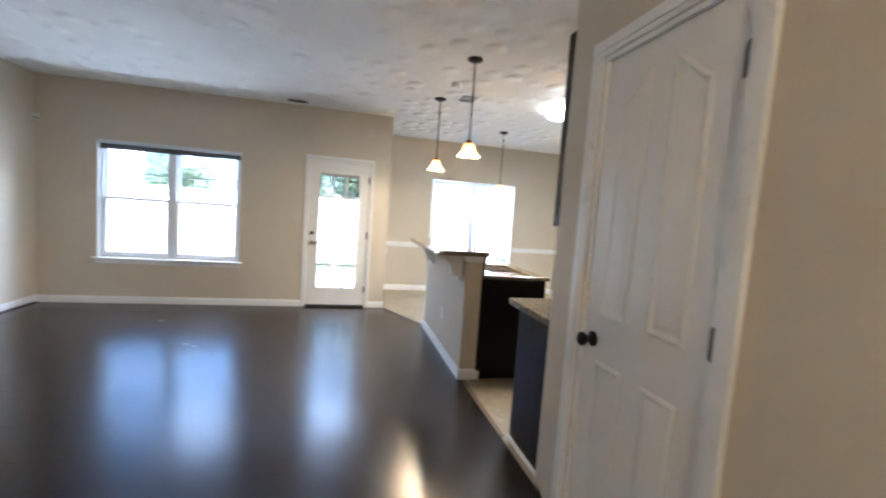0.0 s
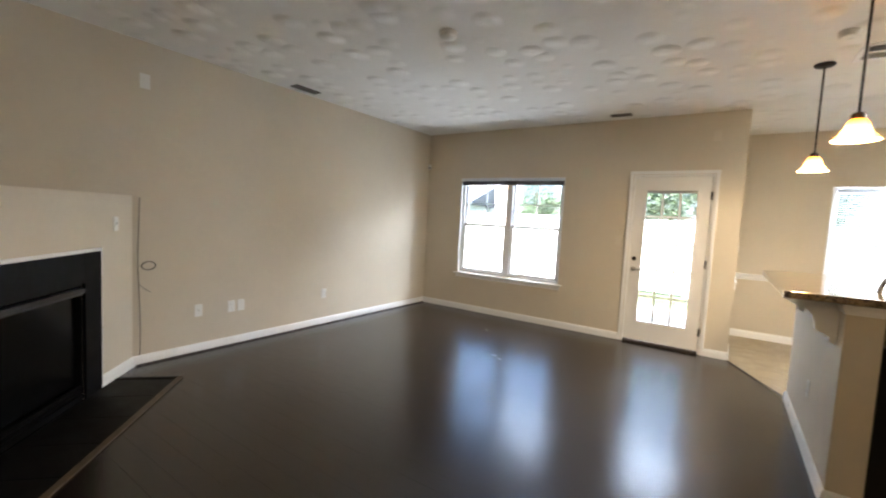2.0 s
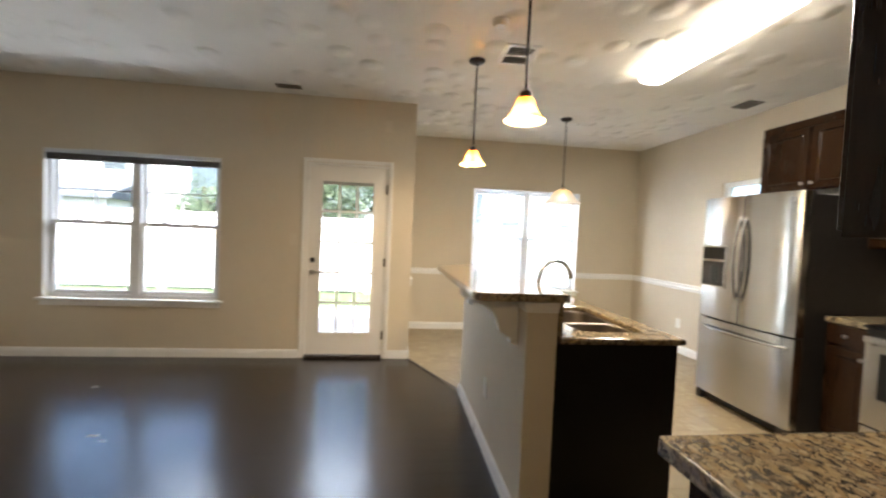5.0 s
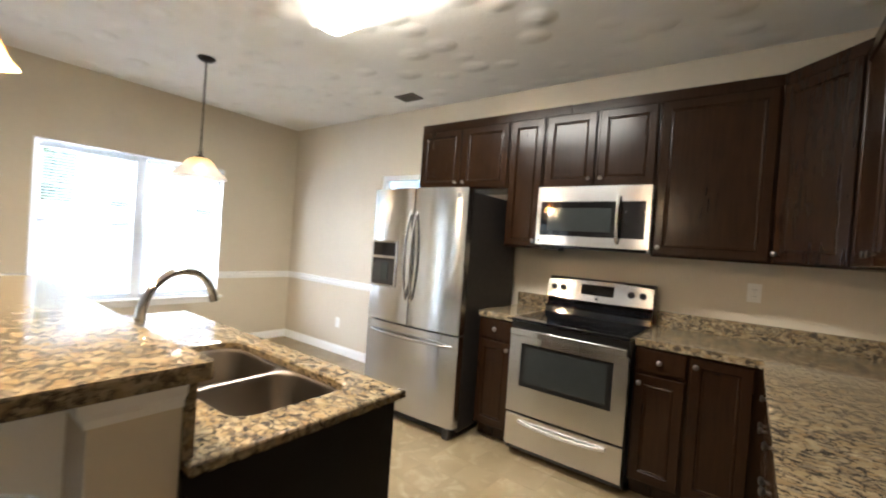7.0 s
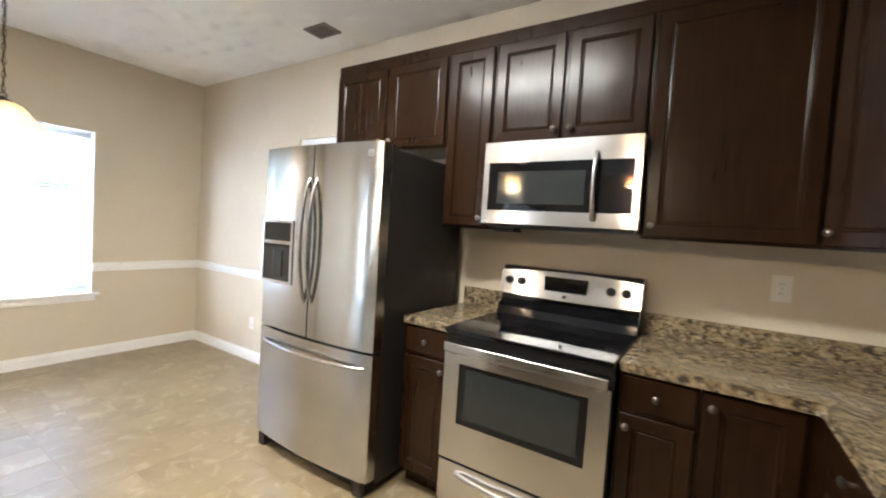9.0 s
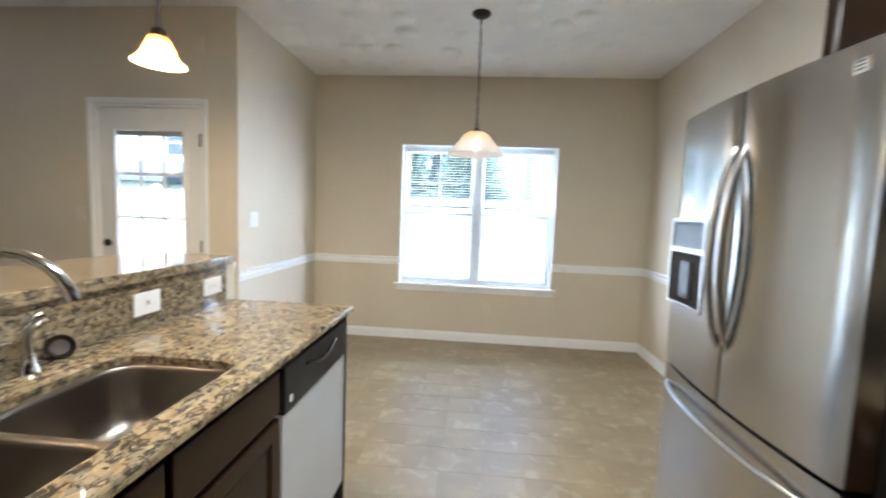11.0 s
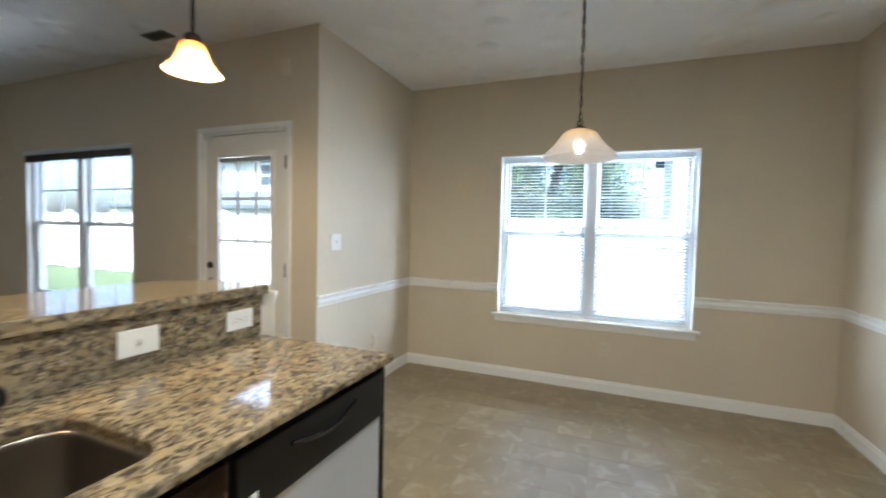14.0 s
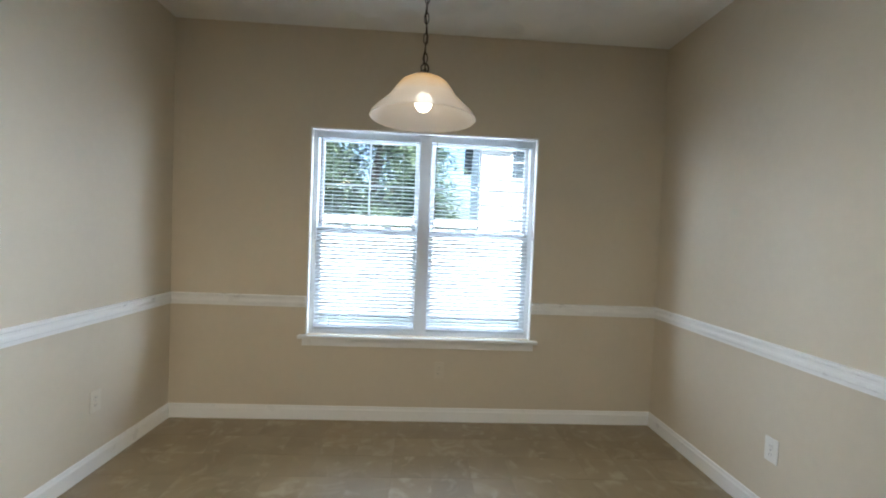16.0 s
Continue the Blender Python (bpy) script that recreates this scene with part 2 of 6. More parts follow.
HEARTH = plain("dark_hearth_tile", (0.004, 0.0034, 0.0030), 0.5, 0.0, 16, 0.3, 0.15, Specular_IOR_Level=0.14)
OAK_STRIP = plain("worn_oak_strip", (0.13, 0.085, 0.048), 0.5, 0.0, 25, 0.35, 0.2)
DARK_STRIP = plain("bronze_threshold", (0.06, 0.045, 0.035), 0.45, 0.3, 25, 0.35, 0.2)
def blind_material():
    k = Nodes("white_blind_slat")
    c = k.mix(k.grey(k.noise(30, 3), 0.3, 0, 0.7, 1), (0.68, 0.71, 0.74), (0.74, 0.77, 0.80))
    tr = k.n("ShaderNodeBsdfTranslucent")
    k.put(tr.inputs[0], c)
    k.set(Base_Color=c, Roughness=0.45)
    m = k.n("ShaderNodeMixShader", Fac=0.40)
    k.t.links.new(k.b.outputs[0], m.inputs[1])
    k.t.links.new(tr.outputs[0], m.inputs[2])
    k.t.links.new(m.outputs[0], k.t.nodes["Material Output"].inputs[0])
    return k.m


BLIND = blind_material()
# Brown puts the shade on the white stacked slats into their colour.
SLAT_STRIP_BROWN = plain("slat_shade_and_strip_brown", (0.055, 0.045, 0.042), 0.5, 0.0, 30, 0.2, 0.1)
CABLE = plain("grey_cable", (0.17, 0.155, 0.13), 0.5, 0.0, 60, 0.2, 0.1)
GREY = plain("grey_plastic", (0.30, 0.30, 0.29), 0.45, 0.0, 30, 0.1, 0.1)
PAPER = plain("white_scrap", (0.70, 0.68, 0.63), 0.7, 0.0, 50, 0.1, 0.1)
LABEL = plain("dark_print", (0.05, 0.05, 0.05), 0.5)
# Near-black that puts the shade of hollows and seams into the colour.
RECESS_DARK = plain("recess_shade_black", (0.02, 0.018, 0.016), 0.8)


def glass_material():
    k = Nodes("dimming_window_glass")
    # The grey tint holds back outdoor brightness; the panes themselves are clear.
    return k.set(Base_Color=(0.41, 0.42, 0.43, 1), Roughness=0.0, Transmission_Weight=1.0, IOR=1.30, Specular_IOR_Level=0.5)


GLASS = glass_material()


def glow(name, colour, strength, base=None):
    k = Nodes(name)
    return k.set(Base_Color=rgb(base or colour), Roughness=0.4, Emission_Color=rgb(colour), Emission_Strength=strength)


BULB = glow("lit_bulb", (1.0, 0.84, 0.60), 0.9)
HALL_GLASS = glow("lit_frosted_bowl", (1.0, 0.69, 0.38), 4.6)
LENS = glow("lit_acrylic_lens", (1.0, 0.86, 0.66), TUBE * 0.85)


def shade_material(name, top, low, lo, hi, strength, clear=0.0):
    """Lit alabaster glass: tinted towards the neck, white at the rim, glowing from the bulb within."""
    k = Nodes(name)
    z = k.n("ShaderNodeSeparateXYZ")
    k.put(z.inputs[0], k.co)
    swirl = k.math("ADD", z.outputs[2], k.math("MULTIPLY", k.math("SUBTRACT", k.noise(14, 4, 0.6, None, 1.0), 0.5), 0.05))
    c = k.mix(k.grey(swirl, lo, 0, hi, 1), low, top)
    tr = k.n("ShaderNodeBsdfTranslucent")
    k.put(tr.inputs[0], c)
    k.set(Base_Color=c, Roughness=0.25, Emission_Color=c, Emission_Strength=strength)
    m = k.n("ShaderNodeMixShader", Fac=0.5)
    k.t.links.new(k.b.outputs[0], m.inputs[1])
    k.t.links.new(tr.outputs[0], m.inputs[2])
    see = k.n("ShaderNodeMixShader", Fac=clear)
    k.t.links.new(m.outputs[0], see.inputs[1])
    k.t.links.new(k.n("ShaderNodeBsdfTransparent").outputs[0], see.inputs[2])
    k.t.links.new(see.outputs[0], k.t.nodes["Material Output"].inputs[0])
    return k.m


SHADE_BAR = shade_material("amber_alabaster_glass", (0.90, 0.40, 0.08), (0.95, 0.70, 0.38), 0.072, 0.118, 0.035)
SHADE_DINING = shade_material("white_alabaster_glass", (0.92, 0.70, 0.42), (0.84, 0.80, 0.76), 1.84, 1.90, 0.002, 0.34)

# outdoors
GRASS = plain("lawn", (0.075, 0.105, 0.035), 0.9, 0.0, 6, 0.45, 0.6)
CONCRETE = plain("patio_concrete", (0.42, 0.40, 0.37), 0.85, 0.0, 8, 0.15, 0.4)
FENCE = plain("white_vinyl_fence_board", (0.80, 0.80, 0.79), 0.45, 0.0, 4, 0.05, 0.05)
SIDING = plain("pale_lap_siding", (0.52, 0.53, 0.52), 0.6, 0.0, 5, 0.08, 0.1)
SIDING_GREY = plain("grey_lap_siding", (0.40, 0.42, 0.44), 0.6, 0.0, 5, 0.08, 0.1)
ROOFING = plain("grey_blue_shingles", (0.11, 0.125, 0.145), 0.85, 0.0, 9, 0.35, 0.6)
PANE_DARK = plain("dark_house_pane", (0.05, 0.065, 0.075), 0.08, 0.0, 3, 0.2, 0.0)
BARK = plain("tree_bark", (0.10, 0.075, 0.055), 0.9, 0.0, 12, 0.4, 0.8)


def leaf_material():
    k = Nodes("tree_leaf")
    rnd = k.n("ShaderNodeNewGeometry").outputs["Random Per Island"]
    c = k.ramp(rnd, [(0.0, (0.085, 0.125, 0.070)), (0.5, (0.13, 0.18, 0.10)), (1.0, (0.19, 0.24, 0.13))])
    tr = k.n("ShaderNodeBsdfTranslucent")
    k.put(tr.inputs[0], c)
    k.set(Base_Color=c, Roughness=0.5)
    m = k.n("ShaderNodeMixShader", Fac=0.35)
    k.t.links.new(k.b.outputs[0], m.inputs[1])
    k.t.links.new(tr.outputs[0], m.inputs[2])
    k.t.links.new(m.outputs[0], k.t.nodes["Material Output"].inputs[0])
    return k.m


LEAF = leaf_material()


# ---- building helpers ----
def mesh_of(name, bm, material, smooth=False):
    bmesh.ops.recalc_face_normals(bm, faces=bm.faces)
    data = bpy.data.meshes.new(name)
    if smooth:
        for f in bm.faces:
            f.smooth = True
        for e in bm.edges:
            e.smooth = len(e.link_faces) == 2 and e.calc_face_angle(0) < 0.7
    bm.to_mesh(data)
    bm.free()
    data.materials.append(material)
    return data


def part(name, bm, material, parent, label="", smooth=False):
    """Links a bmesh as one mesh under a thing (whose base may stand off the origin) or under a part."""
    ob = new(name, mesh_of(name, bm, material, smooth))
    ob.parent = parent
    if parent.data is None:
        ob.location = -parent.location
    return tagged(ob, label)


def thing(name, label, category, at=(0, 0, 0), group=""):
    ob = new(name)
    ob.empty_display_size = 0.1
    ob.location = at
    return tagged(ob, label, category, group)


def solo(name, bm, material, label, category, group="", kind="", smooth=False):
    return tagged(new(name, mesh_of(name, bm, material, smooth)), label, category, group, kind)


def setting(name, bm, material, label="", smooth=False):
    return tagged(new(name, mesh_of(name, bm, material, smooth)), label, kind="structure")


def box(bm, x0, x1, y0, y1, z0, z1, bevel=0.0, seg=2, m=None):
    vs = bmesh.ops.create_cube(bm, size=1)["verts"]
    for v in vs:
        v.co = Vector((x0 + (v.co.x + 0.5) * (x1 - x0), y0 + (v.co.y + 0.5) * (y1 - y0), z0 + (v.co.z + 0.5) * (z1 - z0)))
        if m is not None:
            v.co = m @ v.co
    if bevel > 0:
        es = list({e for v in vs for e in v.link_edges})
        bmesh.ops.bevel(bm, geom=es, offset=bevel, segments=seg, profile=0.7, affect="EDGES", clamp_overlap=True)
    return bm


def bx(*a, **k):
    return box(bmesh.new(), *a, **k)


def lathe(bm, profile, steps=32, at=(0, 0, 0), m=None, wave=None):
    """Turns a profile of (radius, height) round the upright axis. wave: a function of angle and share of the profile that scales the radius."""
    rings = []
    for n, (r, z) in enumerate(profile):
        ring = []
        for s in range(steps):
            a = 2 * math.pi * s / steps
            k = wave(a, n / (len(profile) - 1)) if wave else 1.0
            co = Vector((at[0] + r * k * math.cos(a), at[1] + r * k * math.sin(a), at[2] + z))
            ring.append(bm.verts.new(m @ co if m is not None else co))
        rings.append(ring)
    for a, b in zip(rings, rings[1:]):
        for s in range(steps):
            bm.faces.new((a[s], a[(s + 1) % steps], b[(s + 1) % steps], b[s]))
    for ring, r in ((rings[0], profile[0][0]), (rings[-1], profile[-1][0])):
        if r < 0.0008 or profile[0] != profile[-1]:
            bm.faces.new(ring)
    return bm


def tube(bm, pts, r, steps=12, radii=None):
    """A round bar along points."""
    pts = [Vector(p) for p in pts]
    rings, side = [], None
    for n, p in enumerate(pts):
        d = (pts[min(n + 1, len(pts) - 1)] - pts[max(n - 1, 0)]).normalized()
        if side is None:
            side = d.orthogonal().normalized()
        side = (side - d * side.dot(d)).normalized()
        up = d.cross(side)
        rr = radii[n] if radii else r
        rings.append([bm.verts.new(p + (side * math.cos(2 * math.pi * s / steps) + up * math.sin(2 * math.pi * s / steps)) * rr) for s in range(steps)])
    for a, b in zip(rings, rings[1:]):
        for s in range(steps):
            bm.faces.new((a[s], a[(s + 1) % steps], b[(s + 1) % steps], b[s]))
    bm.faces.new(rings[0])
    bm.faces.new(rings[-1])
    return bm


def sweep(bm, section, pts, closed_section=True):
    """A moulding: section points (out, up) carried along a level line; out is to the right of the way."""
    pts = [Vector((p[0], p[1], 0)) for p in pts]
    rings = []
    for n, p in enumerate(pts):
        dirs = []
        if n > 0:
            dirs.append((p - pts[n - 1]).normalized())
        if n < len(pts) - 1:
            dirs.append((pts[n + 1] - p).normalized())
        outs = [Vector((d.y, -d.x, 0)) for d in dirs]
        o = sum(outs, Vector()).normalized()
        o /= max(0.3, o.dot(outs[0]))
        rings.append([bm.verts.new(p + o * u + Vector((0, 0, z))) for u, z in section])
    k = len(section)
    for a, b in zip(rings, rings[1:]):
        for s in range(k):
            bm.faces.new((a[s], a[(s + 1) % k], b[(s + 1) % k], b[s]))
    bm.faces.new(rings[0])
    bm.faces.new(rings[-1])
    return bm


def prism(bm, outline, z0, z1, bevel=0.0):
    low = [bm.verts.new((x, y, z0)) for x, y in outline]
    top = [bm.verts.new((x, y, z1)) for x, y in outline]
    k = len(outline)
    fs = [bm.faces.new(low[::-1]), bm.faces.new(top)]
    for s in range(k):
        fs.append(bm.faces.new((low[s], low[(s + 1) % k], top[(s + 1) % k], top[s])))
    if bevel:
        es = list({e for v in low + top for e in v.link_edges})
        bmesh.ops.bevel(bm, geom=es, offset=bevel, segments=2, profile=0.7, affect="EDGES", clamp_overlap=True)
    return bm


def wall_with_holes(bm, axis, a0, a1, p0, p1, z0, z1, holes):
    """A wall along x or y from a0 to a1, its thickness p0 to p1; holes: (from, to, low, high), in order."""
    def b(u0, u1, w0, w1):
        if u1 - u0 > 1e-4 and w1 - w0 > 1e-4:
            box(bm, u0, u1, p0, p1, w0, w1) if axis == "x" else box(bm, p0, p1, u0, u1, w0, w1)
    at = a0
    for h0, h1, l, t in holes:
        b(at, h0, z0, z1)
        b(h0, h1, z0, l)
        b(h0, h1, t, z1)
        at = h1
    b(at, a1, z0, z1)
    return bm


def rounded_rect(x0, x1, y0, y1, r, steps=6):
    out = []
    for cx, cy, a0 in ((x1 - r, y1 - r, 0), (x0 + r, y1 - r, 90), (x0 + r, y0 + r, 180), (x1 - r, y0 + r, 270)):
        for s in range(steps + 1):
            a = radians(a0 + 90 * s / steps)
            out.append((cx + r * math.cos(a), cy + r * math.sin(a)))
    return out


def hemi(bm, centre, radius, scale=(1, 1, 1), u=18, v=12):
    m = Matrix.Translation(centre) @ Matrix.Diagonal((*scale, 1))
    bmesh.ops.create_uvsphere(bm, u_segments=u, v_segments=v, radius=radius, matrix=m)
    return bm


# ---- the shell ----
H = 2.72
XW, XJ, XE = -3.20, 1.00, 4.42
YN, YD, YK, YS = 6.28, 7.715, 2.09, 0.62
XP = 1.385
T = 0.13
W1 = (-2.565, -0.945, 0.580, 2.025)
W2 = (1.918, 3.510, 0.597, 2.038)
W3 = (5.30, 6.08, 1.45, 2.06)
DR = (-0.10, 0.735, 0.0, 2.045)
PD = (1.185, 1.835, 0.0, 2.078)

setting("wall_west", wall_with_holes(bmesh.new(), "y", YS - T, YN + T, XW - T, XW, -0.1, H, []), WALL, "cream painted plaster wall")
setting("wall_north", wall_with_holes(bmesh.new(), "x", XW, XJ, YN, YN + T, -0.1, H, [W1, DR]), WALL, "cream painted wall with a window and a patio door")
setting("wall_dining_west", wall_with_holes(bmesh.new(), "y", YN + T, YD, XJ - T, XJ, -0.1, H, []), WALL, "cream painted wall with chair rail")
setting("wall_dining_north", wall_with_holes(bmesh.new(), "x", XJ - T, XE + T, YD, YD + T, -0.1, H, [W2]), WALL, "cream painted wall with a twin window")
setting("wall_east", wall_with_holes(bmesh.new(), "y", YK - T, YD, XE, XE + T, -0.1, H, [W3]), WALL, "cream painted kitchen wall")
setting("wall_kitchen_south", wall_with_holes(bmesh.new(), "x", XP + T, XE, YK - T, YK, -0.1, H, []), WALL, "cream painted kitchen wall")
setting("wall_pantry", wall_with_holes(bmesh.new(), "y", -1.6, YK, XP, XP + T, -0.1, H, [PD]), WALL, "cream painted wall with a pantry door")
setting("wall_hall_south", wall_with_holes(bmesh.new(), "x", -0.6 - T, XP + T, -1.6 - T, -1.6, -0.1, H, []), WALL, "cream painted wall")
setting("wall_hall_west", wall_with_holes(bmesh.new(), "y", -1.6, YS - T, -0.6 - T, -0.6, -0.1, H, []), WALL, "cream painted wall")
setting("wall_south", wall_with_holes(bmesh.new(), "x", XW, -0.6, YS - T, YS, -0.1, H, []), WALL, "cream painted wall")
setting("wall_pantry_inner", bx(XP + T, XE, 0.9, 1.0, -0.1, H), WALL, "plain pantry wall")

c = bmesh.new()
box(c, XW - T, XE + T, YS - T, YN + T, H, H + 0.12)
box(c, -0.6 - T, XP + T, -1.6 - T, YS - T, H, H + 0.12)
box(c, XJ - T, XE + T, YN + T, YD + T, H, H + 0.12)
setting("ceiling", c, CEILING, "off-white stomped texture ceiling")

f = bmesh.new()
box(f, XW - T, 1.45, YS - T, YN + T, -0.12, -0.006)
box(f, -0.6 - T, 1.45, -1.6 - T, YS - T, -0.12, -0.006)
setting("floor", f, UNDER, "dark espresso plank floor")
f = bmesh.new()
box(f, 1.45, XE + T, YK - T, YD + T, -0.12, -0.0009)
prism(f, [(XJ, YN), (1.45, 5.238), (1.45, YD), (XJ, YD)], -0.005, -0.0007)
setting("floor_tile", f, GROUT, "beige mottled square floor tiles")

# ---- baseboards, chair rail ----
BASE = [(0, 0), (0.016, 0), (0.016, 0.055), (0.013, 0.064), (0.013, 0.072), (0.006, 0.086), (0, 0.088)]
TALL = [(0, 0), (0.017, 0), (0.017, 0.012), (0.014, 0.060), (0.014, 0.070), (0.009, 0.078), (0.006, 0.094), (0, 0.096)]
RAIL = [(0, 0.786), (0.008, 0.788), (0.010, 0.806), (0.016, 0.812), (0.016, 0.826), (0.012, 0.832), (0.012, 0.846), (0.022, 0.853), (0.022, 0.864), (0, 0.868)]


def baseboard(pts, section=BASE, name="baseboard", label="white painted baseboard"):
    return setting(name, sweep(bmesh.new(), section, pts), TRIM, label)


DIAG = 2.167
baseboard([(XW, DIAG), (XW, YN)])
# thin dark strip for the dark line at the foot of this baseboard
setting("base_strip", sweep(bmesh.new(), [(0.0165, 0.0005), (0.028, 0.0005), (0.027, 0.008), (0.022, 0.014), (0.0165, 0.015)], [(XW, DIAG + 0.02), (XW, YN - 0.03)]), SLAT_STRIP_BROWN, "dark brown strip along the foot of the baseboard")
baseboard([(XW, YN), (DR[0] - 0.044, YN)])
baseboard([(DR[1] + 0.044, YN), (XJ, YN)])
baseboard([(XJ, YN), (XJ, YD), (XE, YD), (XE, 5.30)], TALL)
baseboard([(XP, YK), (XP, PD[1] + 0.07)][::-1])
baseboard([(XP, PD[0] - 0.07), (XP, -1.6)])
for seg in ([(XJ, YN), (XJ, YD), (W2[0] - 0.0, YD)], [(W2[1] + 0.0, YD), (XE, YD), (XE, 5.30)]):
    setting("chair_rail", sweep(bmesh.new(), RAIL, seg), TRIM, "white moulded chair rail")


# ---- windows ----
def twin_window(name, x0, x1, z0, z1, y, grid, label):
    """Two double-hung sashes side by side, in a wall whose inner face is at y; the glass faces +y."""
    w = tagged(thing(name, label, "window", (0.5 * (x0 + x1), y, z0)), kind="structure")
    d0, d1 = y + 0.045, y + 0.125
    ln = bmesh.new()
    box(ln, x0 - 0.0005, x0 + 0.010, y - 0.0015, d0 - 0.0005, z0, z1)
    box(ln, x1 - 0.010, x1 + 0.0005, y - 0.0015, d0 - 0.0005, z0, z1)
    box(ln, x0 + 0.010, x1 - 0.010, y - 0.0015, d0 - 0.0005, z1 - 0.010, z1 + 0.0005)
    part("jamb_liner", ln, TRIM, w, "white painted jamb liner")
    fr = bmesh.new()
    box(fr, x0 + 0.001, x0 + 0.045, d0, d1, z0, z1, 0.003)
    box(fr, x1 - 0.045, x1 - 0.001, d0, d1, z0, z1, 0.003)
    box(fr, x0 + 0.045, x1 - 0.045, d0, d1, z1 - 0.035, z1 - 0.001, 0.003)
    box(fr, x0 + 0.045, x1 - 0.045, d0, d1, z0 + 0.001, z0 + 0.035, 0.003)
    part("window_frame", fr, VINYL, w, "white vinyl frame")
    xm, zm = 0.5 * (x0 + x1), z0 + (z1 - z0) * 0.515
    part("mullion", bx(xm - 0.042, xm + 0.042, y + 0.038, d1 - 0.004, z0 + 0.035, z1 - 0.035, 0.004), VINYL, w)
    for a, b in ((x0 + 0.045, xm - 0.042), (xm + 0.042, x1 - 0.045)):
        for up in (0, 1):
            lo, hi = (zm - 0.018, z1 - 0.035) if up else (z0 + 0.035, zm + 0.018)
            yy = y + (0.090 if up else 0.056)
            s = bmesh.new()
            t = 0.030
            box(s, a, a + t, yy, yy + 0.03, lo, hi, 0.003)
            box(s, b - t, b, yy, yy + 0.03, lo, hi, 0.003)
            box(s, a + t, b - t, yy, yy + 0.03, lo, lo + 0.036, 0.003)
            box(s, a + t, b - t, yy, yy + 0.03, hi - 0.036, hi, 0.003)
            sash = part("upper_sash" if up else "lower_sash", s, VINYL, w)
            g = part("pane", bx(a + t, b - t, yy + 0.012, yy + 0.018, lo + 0.036, hi - 0.036), GLASS, sash, "glass pane tinted to dim the view out")
            g.visible_shadow = False
            if up and grid:
                m = bmesh.new()
                xc, zc = 0.5 * (a + b), 0.5 * (lo + hi)
                box(m, xc - 0.0065, xc + 0.0065, yy + 0.003, yy + 0.0110, lo + 0.036, hi - 0.036)
                box(m, a + t, b - t, yy + 0.0032, yy + 0.0108, zc - 0.0065, zc + 0.0065)
                part("muntin", m, VINYL, sash, "white grille bars")
            if not up:
                for q in (0.3, 0.7):
                    xq = a + (b - a) * q
                    part("sash_lock", bx(xq - 0.03, xq + 0.03, yy - 0.002, yy + 0.02, hi, hi + 0.014, 0.003), VINYL, sash)
    part("window_sill", bx(x0 - 0.045, x1 + 0.045, y - 0.045, y + 0.044, z0 - 0.022, z0 - 0.0005, 0.006), TRIM, w, "white painted sill board")
    part("apron", bx(x0 - 0.02, x1 + 0.02, y - 0.014, y - 0.001, z0 - 0.075, z0 - 0.022, 0.004), TRIM, w)
    return w


win1 = twin_window("window_1", *W1, YN, True, "white vinyl twin double-hung living room window")
win2 = twin_window("window_2", *W2, YD, True, "white vinyl twin double-hung dining room window")
part("sash_sensor", bx(2.625, 2.655, YD + 0.052, YD + 0.066, 1.345, 1.40, 0.005), GREY, win2, "small grey alarm sensor")

w3 = tagged(thing("window_3", "small high white window beside the refrigerator", "window", (XE, 5.69, W3[2])), kind="structure")
s = bmesh.new()
for a in ((W3[0] + 0.001, W3[0] + 0.05, W3[2], W3[3]), (W3[1] - 0.05, W3[1] - 0.001, W3[2], W3[3]), (W3[0] + 0.05, W3[1] - 0.05, W3[2] + 0.001, W3[2] + 0.05), (W3[0] + 0.05, W3[1] - 0.05, W3[3] - 0.05, W3[3] - 0.001)):
    box(s, XE + 0.02, XE + 0.1, a[0], a[1], a[2], a[3], 0.003)
part("window_frame", s, VINYL, w3)
g = part("pane", bx(XE + 0.05, XE + 0.056, W3[0] + 0.05, W3[1] - 0.05, W3[2] + 0.05, W3[3] - 0.05), GLASS, w3)
g.visible_shadow = False
part("window_sill", bx(XE - 0.03, XE + 0.02, W3[0] - 0.03, W3[1] + 0.03, W3[2] - 0.02, W3[2] - 0.0005, 0.004), TRIM, w3)

# raised blind of the living room window
b = thing("raised_blind", "white mini blind pulled up with slat shade painted brown", "blind", (-1.75, YN, 1.94))
part("head_rail", bx(W1[0] + 0.02, W1[1] - 0.004, YN - 0.028, YN + 0.008, 1.985, 2.018, 0.003), BLIND, b, "white head rail")
st = bmesh.new()
for n in range(9):
    box(st, W1[0] + 0.03, W1[1] - 0.008, YN - 0.022, YN + 0.006, 1.918 + n * 0.0072, 1.923 + n * 0.0072)
part("stacked_slats", st, SLAT_STRIP_BROWN, b, "stack of slats with shade painted dark")
part("valance", bx(W1[0] + 0.35, -1.72, YN - 0.036, YN - 0.030, 1.995, 2.028, 0.002), BLIND, b)

